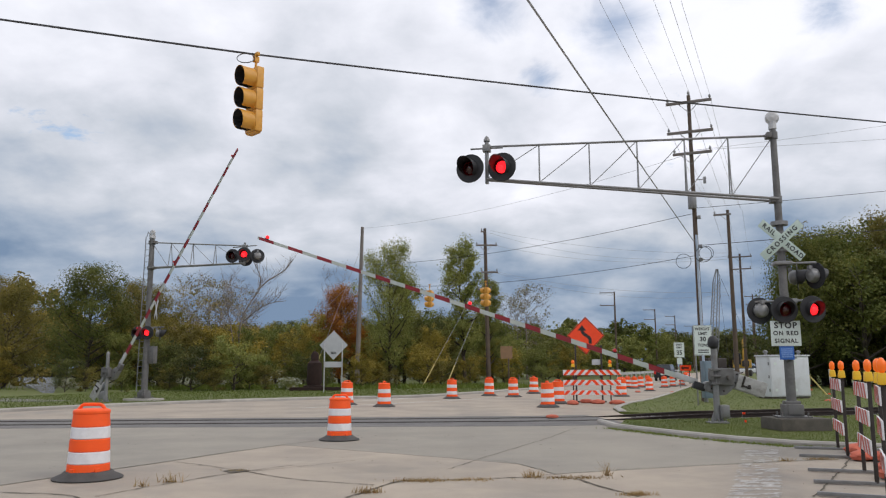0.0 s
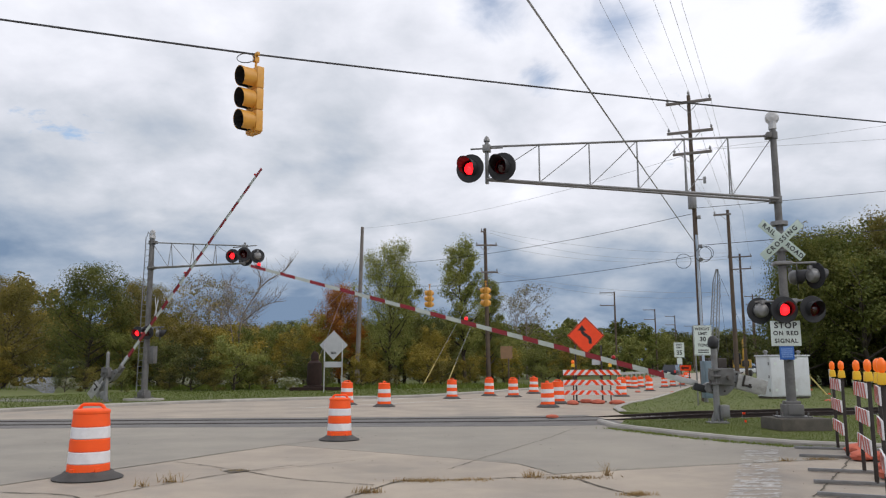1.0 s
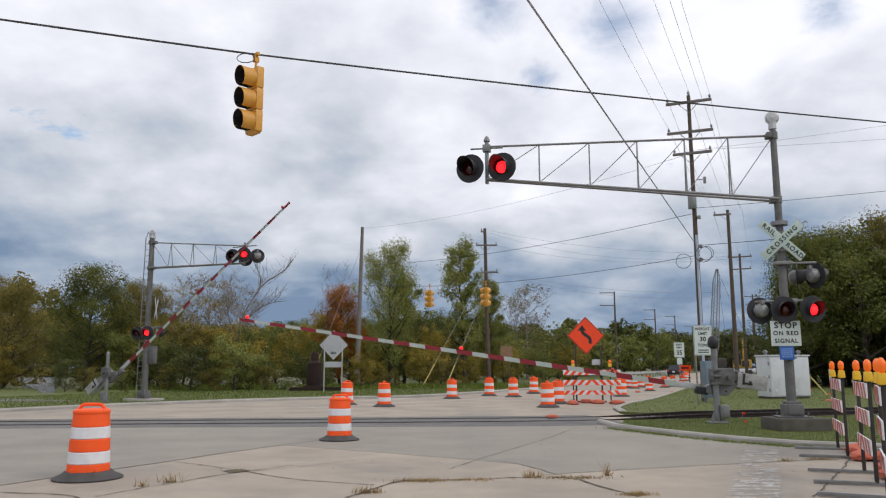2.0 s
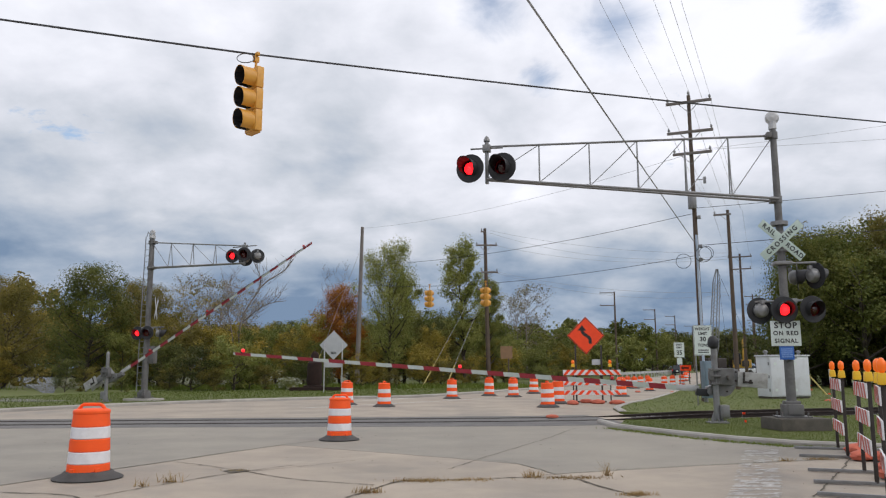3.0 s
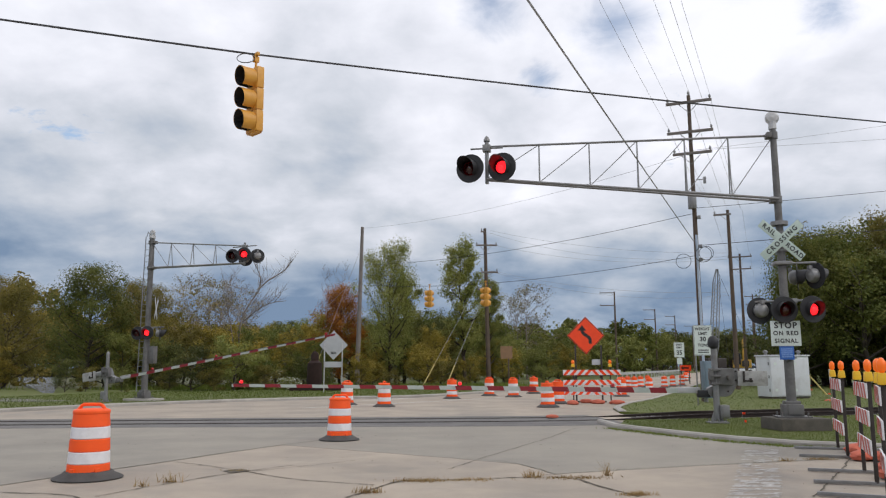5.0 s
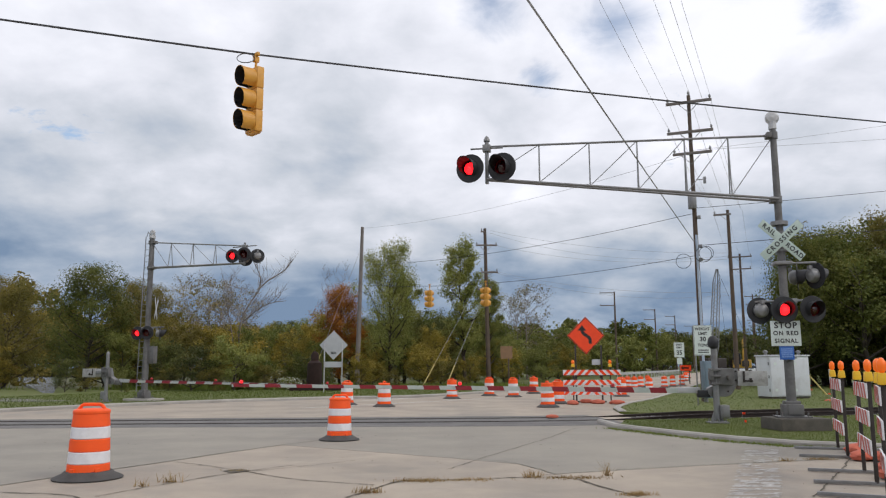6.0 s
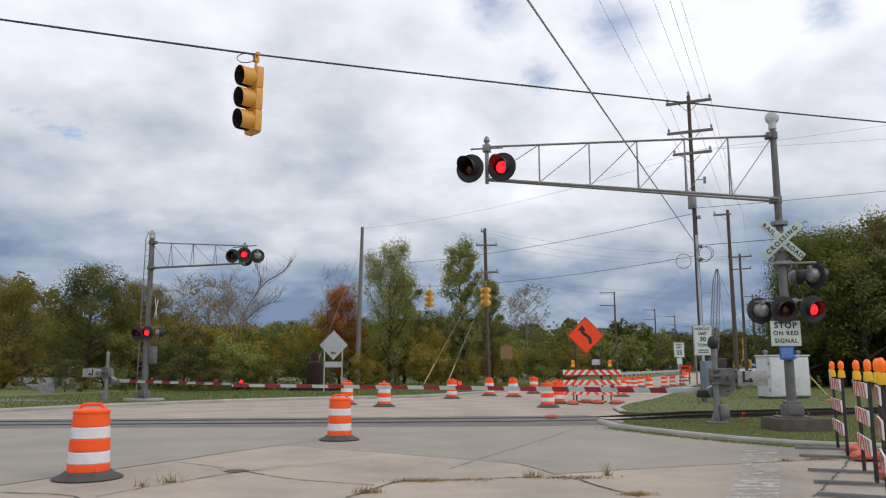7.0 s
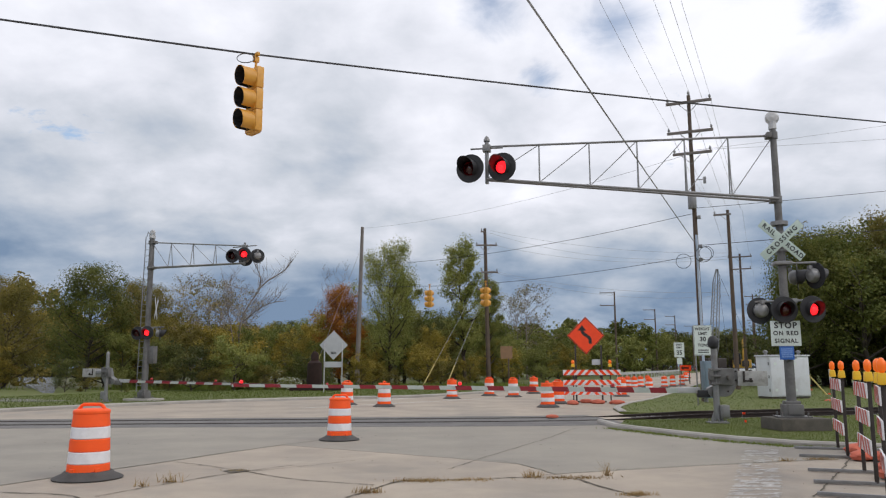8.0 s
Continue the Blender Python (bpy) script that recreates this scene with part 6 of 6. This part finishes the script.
wire((11.3, 34, 8.55), (50, 33, 13.3), 0.5, 0.011)
wire((11.3, 34, 6.85), (50, 33, 10.8), 0.3, 0.014)
wire((11.15, 34, 7.05), (11.15 - 9.97 * 1.75, 34 - 24 * 1.75, 7.0 - 0.45 * 1.75), 0.05, 0.016, WIRE_PALE, "grey steel guy cable across the road", 30)
wire((-18.0, 7.95, 7.43), (-3.12, 12.35, 6.745), 0.06, 0.018)
wire((-3.12, 12.35, 6.745), (24, 21.4, 7.52), 0.19, 0.017)
b = bmesh.new()
tube(b, [(-3.12 - 0.16 + 0.15 * math.cos(6.283 * k / 18), 12.3, 6.66 + 0.08 * math.sin(6.283 * k / 18)) for k in range(19)], 0.008, 4)
single("cable_loop", b, WIRE, "thin loop of spare cable on the span wire", "cable")
LEFT_POLE = Vector((-6.15, 58, 0))
wire(LEFT_POLE + Vector((0, 0, 12.0)), (11.0, 34, 11.0), 0.55, 0.0075, WIRE_PALE, "thin pale overhead power line")
wire(LEFT_POLE + Vector((0, 0, 9.2)), (11.2, 34, 8.3), 0.5, 0.012)
wire(LEFT_POLE + Vector((0, 0, 7.7)), (11.2, 34, 6.4), 0.58, 0.012)
for z0, z1, s in ((11.8, 9.0, 0.5), (11.6, 8.8, 0.9), (8.75, 6.4, 0.6), (8.7, 6.2, 0.9), (10.75, 8.6, 0.7)):
    wire((3.6, 58, z0), (19.1, 51, z1), s, 0.008, WIRE_PALE, "thin pale overhead power line")
for k, (a, b2) in enumerate((((3.0, 57.8, 8.4), (-1.55, 54.5, 0.05)), ((3.1, 57.8, 7.0), (0.1, 54.5, 0.05)), ((-6.3, 57.9, 10.2), (-9.8, 56.8, 0.1)), ((-6.2, 57.9, 8.5), (-10.0, 59, 5.0)))):
    wire(a, b2, 0.0, 0.012, WIRE_PALE, "thin steel guy wire to the ground", 4)
    if k < 3:
        a, b2 = Vector(a), Vector(b2)
        single("guy_guard", tube(bmesh.new(), [b2, b2.lerp(a, 0.24)], 0.035, 6), GUY_YELLOW, "yellow plastic guard on a guy wire", "guy guard", group="guy guards")
single("guy_guard", tube(bmesh.new(), [(20.0, 41.0, 0.0), (18.6, 41.5, 1.9)], 0.04, 6), GUY_YELLOW, "yellow plastic guard on a guy wire", "guy guard", group="guy guards")


# ---- far things ----
def crane():
    t = thing("crane", pose(60, 170, 0, 0, 0, 10), "grey lattice-boom crane far down the road", "crane")
    b = bmesh.new()
    foot, tip = Vector((-1.4, 0, 3)), Vector((0.6, 0, 22.8))
    d = tip - foot
    cs = []
    for u, v in ((-.75, -.6), (.75, -.6), (.75, .6), (-.75, .6)):
        line = [foot + Vector((u * 0.6, v * 0.6, 0)), foot + d * 0.15 + Vector((u, v, 0)), foot + d * 0.85 + Vector((u * .8, v * .8, 0)), tip + Vector((u * .2, v * .2, 0))]
        cs.append(line)
        tube(b, line, 0.11, 4)
    n = 16
    for k in range(n):
        for i in range(4):
            p = cs[i][1].lerp(cs[i][2], k / n)
            q = cs[(i + 1) % 4][1].lerp(cs[(i + 1) % 4][2], (k + 1) / n)
            tube(b, [p, q], 0.055, 3)
    part("boom", b, GALV, t)
    b = bmesh.new()
    box(b, (-1.4, 0, 2.2), (4.5, 3, 2.2), bevel=0.2)
    box(b, (-1.4, 0, 0.6), (5, 3.4, 1.1), bevel=0.3)
    part("cab", b, DARK_STEEL, t)
    b = bmesh.new()
    tube(b, [tip, Vector((9, 0, 2))], 0.04, 3)
    tube(b, [tip, Vector((-1.2, -6, 1))], 0.03, 3)
    part("cable", b, WIRE, t)


crane()


def excavator():
    t = thing("excavator", pose(45, 118, 0, 0, 0, -20), "yellow excavator with raised arm at the roadworks", "excavator")
    YEL = material("machine_yellow", (0.62, 0.36, 0.03), (0.45, 0.26, 0.03), 0.5, stain=(0.2, 0.14, 0.08), stain_scale=1.5)
    b = bmesh.new()
    box(b, (0, 0, 1.9), (2.6, 3.2, 1.2), bevel=0.15)
    part("body", b, YEL, t)
    b = bmesh.new()
    box(b, (-0.7, -1.0, 2.6), (1.1, 1.4, 1.7), bevel=0.1)
    part("cab", b, GLASS_DARK, t)
    for x in (-1.1, 1.1):
        b = bmesh.new()
        box(b, (x, 0, 0.55), (0.6, 3.8, 1.0), bevel=0.35)
        part("track", b, RUBBER, t)
    b = bmesh.new()
    tube(b, [(0.4, -1.4, 2.2), (0.4, -3.0, 5.0), (0.4, -4.4, 5.2)], 0.32, 6)
    tube(b, [(0.4, -4.4, 5.2), (0.4, -5.0, 2.4)], 0.24, 6)
    part("arm", b, YEL, t)
    b = bmesh.new()
    box(b, (0.4, -4.9, 1.9), (1.0, 0.9, 0.9), bevel=0.2)
    part("bucket", b, DARK_STEEL, t)


excavator()
ar = thing("arrow_board", pose(21.6, 70, 0, 0, 0, 12), "orange rectangular sign with a black arrow on a stand", "road sign")
plate("face", 1.15, 0.5, ORANGE_SHEET, ar, pose(0, 0, 1.4), "orange face")
b = ribbon([(0.35, 0), (-0.2, 0)], 0.12, -0.008)
b.faces.new([b.verts.new((x, -0.008, z)) for x, z in ((-0.2, -0.16), (-0.2, 0.16), (-0.45, 0))])
o = part("arrow", b, SIGN_BLACK, ar)
o.matrix_basis = pose(0, 0, 1.4)
for x in (-0.4, 0.4):
    part("leg", box(bmesh.new(), (x, 0.03, 0.6), (0.06, 0.05, 1.2)), DARK_STEEL, ar)
rail_line = [p for p in offset_line(EDGE_LEFT, 1.0) if 85 < p.y < 170]
gr = thing("guard_rail", pose(0, 0, 0), "pale galvanised steel guard rail along the far road", "guard rail")
part("beam", sweep(bmesh.new(), rail_line, [(-0.03, 0.62), (0.03, 0.66), (0.0, 0.74), (0.03, 0.82), (-0.03, 0.9)]), GALV_LIGHT, gr)
for p in rail_line[::2]:
    part("post", box(bmesh.new(), (p.x, p.y, 0.4), (0.1, 0.14, 0.95)), GALV_LIGHT, gr)
tk = thing("rusted_tank", pose(-8.15, 49.6, 0.08), "dark rust-brown iron buoy-shaped tank in the bushes", "tank")
part("body", lathe(bmesh.new(), [(0.001, 0.3), (0.42, 0.3), (0.50, 0.6), (0.46, 1.6), (0.44, 1.75), (0.26, 1.9), (0.24, 2.3), (0.14, 2.45), (0.001, 2.5)], 14), RUST_IRON, tk)
part("stand", box(bmesh.new(), (0, 0, 0.18), (1.2, 1.2, 0.36), bevel=0.03), RUST_IRON, tk)
for x, y, a in ((3.28, 23.84, 3), (5.2, 47.0, 0), (11.6, 47, 20), (13.2, 45.5, 60), (16.6, 34, 20)):
    sandbag(x, y, 0.03 if y < 24 else 0.02, a, 0.35 if x > 8 and y < 24 else 0.6)


def hydrant():
    t = thing("fire_hydrant", pose(-5.75, 56.3, 0.05), "pale yellow fire hydrant in the roadside grass", "hydrant")
    part("barrel", lathe(bmesh.new(), [(0.001, 0.0), (0.20, 0.0), (0.20, 0.06), (0.13, 0.08), (0.13, 0.5), (0.17, 0.52), (0.17, 0.57), (0.001, 0.58)], 16), HYDRANT, t)
    part("bonnet", lathe(bmesh.new(), [(0.16, 0.57), (0.14, 0.68), (0.07, 0.75), (0.03, 0.76), (0.03, 0.82), (0.001, 0.82)], 16), HYDRANT, t)
    for a in (0, 180, 270):
        part("nozzle", lathe(bmesh.new(), [(0.07, 0.10), (0.07, 0.22), (0.085, 0.22), (0.085, 0.27), (0.001, 0.28)], 12, pose(0, 0, 0.45, 0, 0, a) @ pose(0, 0, 0, 0, 90, 0)), HYDRANT, t)


hydrant()


def flowering_bush(x, y):
    t = thing("bush", pose(x, y, 0.05), "low green bush covered in white flowers", "bush", "bushes")
    rng = random.Random(3)
    cs = [Vector((rng.uniform(-0.6, 0.6), rng.uniform(-0.4, 0.4), rng.uniform(0.2, 0.75))) for _ in range(26)]
    st = new("stem", wood_mesh("stem", [(Vector((0.1 * c.x, 0.1 * c.y, 0)), c, 0.012, 0.006) for c in cs], BARK))
    st.parent = t
    cr = new("crown", leaf_cloud("crown", cs, [0.28] * len(cs), 40, 0.05, 3, LEAVES["light"]))
    cr.parent = t
    fl = new("flowers", leaf_cloud("flowers", [c * 1.06 for c in cs], [0.27] * len(cs), 14, 0.045, 4, PETAL))
    fl.parent = t
    tagged(fl, "small white flowers", kind="stuff")


flowering_bush(-10.15, 51.4)
single("bed_edging", box(bmesh.new(), (0, 0, 0), (3.9, 0.16, 0.30), bevel=0.02), RUST_IRON, "dark low timber edging round a planting bed", "edging", m=pose(-7.6, 48.9, 0.2, 0, 0, 4))


def marker(x, y, z, h, turn):
    """A wire stake with a small orange flag."""
    t = thing("marker_flag", pose(x, y, z, 0, 0, turn), "small orange utility marker flag on a wire", "flag", "marker flags")
    part("stake", rod(bmesh.new(), (0, 0, 0), (0, 0, h), 0.004, seg=5), GALV, t)
    b = bmesh.new()
    cols = [[b.verts.new((0.005 + 0.09 * k / 4, 0.02 * math.sin(k * 1.5), h - z2)) for z2 in (0.0, 0.06)] for k in range(5)]
    for p, q in zip(cols, cols[1:]):
        b.faces.new((p[0], q[0], q[1], p[1]))
    part("flag", b, ORANGE_SHEET, t)


for x, y, h, a in ((18.9, 40.5, 0.32, 20), (16.4, 33.6, 0.35, -30), (8.38, 22.19, 0.22, 10), (7.78, 20.48, 0.12, 40), (21.4, 46.0, 0.4, 0)):
    marker(x, y, 0.05, h, a)
ms = thing("marker_post", pose(20.2, 41.0, 0.05), "white utility marker plate on a thin post", "marker post")
part("post", rod(bmesh.new(), (0, 0, 0), (0, 0, 1.3), 0.02, seg=6), GALV, ms)
plate("face", 0.16, 0.42, SIGN_WHITE, ms, pose(0, -0.025, 1.1))


def car(m, paint, label):
    t = thing("car", m, label, "car")
    b = bmesh.new()
    box(b, (0, 0, 0.72), (1.85, 4.5, 0.72), bevel=0.14)
    part("body", b, paint, t)
    b = bmesh.new()
    g = bmesh.ops.create_cube(b, size=1.0, matrix=pose(0, -0.3, 1.38) @ Matrix.Diagonal((1.66, 3.1, 0.66, 1)))
    for v in b.verts:
        if v.co.z > 1.4:
            v.co.x *= 0.8
            v.co.y = -0.3 + (v.co.y + 0.3) * 0.8
    part("cabin", b, GLASS_DARK, t, "dark glazed cabin")
    b = box(bmesh.new(), (0, -0.3, 1.72), (1.34, 2.5, 0.05), bevel=0.02)
    part("roof", b, paint, t)
    for x in (-0.8, 0.8):
        for y in (-1.4, 1.4):
            w = part("wheel", lathe(bmesh.new(), [(0.001, -0.11), (0.3, -0.11), (0.35, -0.07), (0.35, 0.07), (0.3, 0.11), (0.001, 0.11)], 18, pose(0, 0, 0, 0, 90, 0)), RUBBER, t)
            w.matrix_basis = pose(x, y, 0.35)
            part("rim", lathe(bmesh.new(), [(0.001, -0.115), (0.2, -0.115), (0.2, 0.115), (0.001, 0.115)], 12, pose(0, 0, 0, 0, 90, 0)), GALV_LIGHT, w)
        part("tail_light", box(bmesh.new(), (x * 0.95, -2.25, 0.9), (0.2, 0.06, 0.3), bevel=0.01), TAIL_RED, t)
    part("number_plate", box(bmesh.new(), (0, -2.26, 0.75), (0.4, 0.02, 0.2)), SIGN_WHITE, t)
    return t


suv = car(pose(22, 98, 0.0), CAR_PAINT, "dark sport utility car driving away down the road")
for x, y, a in ((64.0, 165, 60), (70.5, 175, 40), (60.5, 158, 75)):
    car(pose(x, y, -0.02, 0, 0, a), WHITE_BOX, "white car parked beside the far roadworks")


# ---- what moves ----
def motions():
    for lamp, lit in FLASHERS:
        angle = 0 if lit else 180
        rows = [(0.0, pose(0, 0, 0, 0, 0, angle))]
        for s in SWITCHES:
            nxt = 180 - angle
            late = 0.08 if nxt else -0.02   # discs overlap in their turns, to imitate one lamp fading as the other comes up
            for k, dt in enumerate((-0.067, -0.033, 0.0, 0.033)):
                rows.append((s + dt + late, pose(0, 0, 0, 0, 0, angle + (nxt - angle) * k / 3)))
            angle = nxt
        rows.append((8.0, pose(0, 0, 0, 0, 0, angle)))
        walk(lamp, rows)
    for arm, at, rows in GATES:
        walk(arm, [(t, pose(*at, 0, -a, 0)) for t, a in rows])
    # the near signal sways a little in the wind
    walk(swing, [(t, pose(-3.12, 12.35, 6.61, 0.6 * math.sin(t * 1.5), 0.5 * math.sin(t * 1.15 + 0.5), TRAFFIC_FACE)) for t in [0.5 * k for k in range(17)]])
    walk(suv, [(t, pose(x, y, 0.0, 0, 0, -24)) for t, x, y in ((0.0, 23.8, 84.0), (0.5, 26.4, 92.0), (1.5, 32.0, 109.0), (2.8, 39.5, 132.0), (4.0, 46.6, 153.0), (5.5, 56.0, 181.0), (8.0, 73.0, 229.0))])


motions()
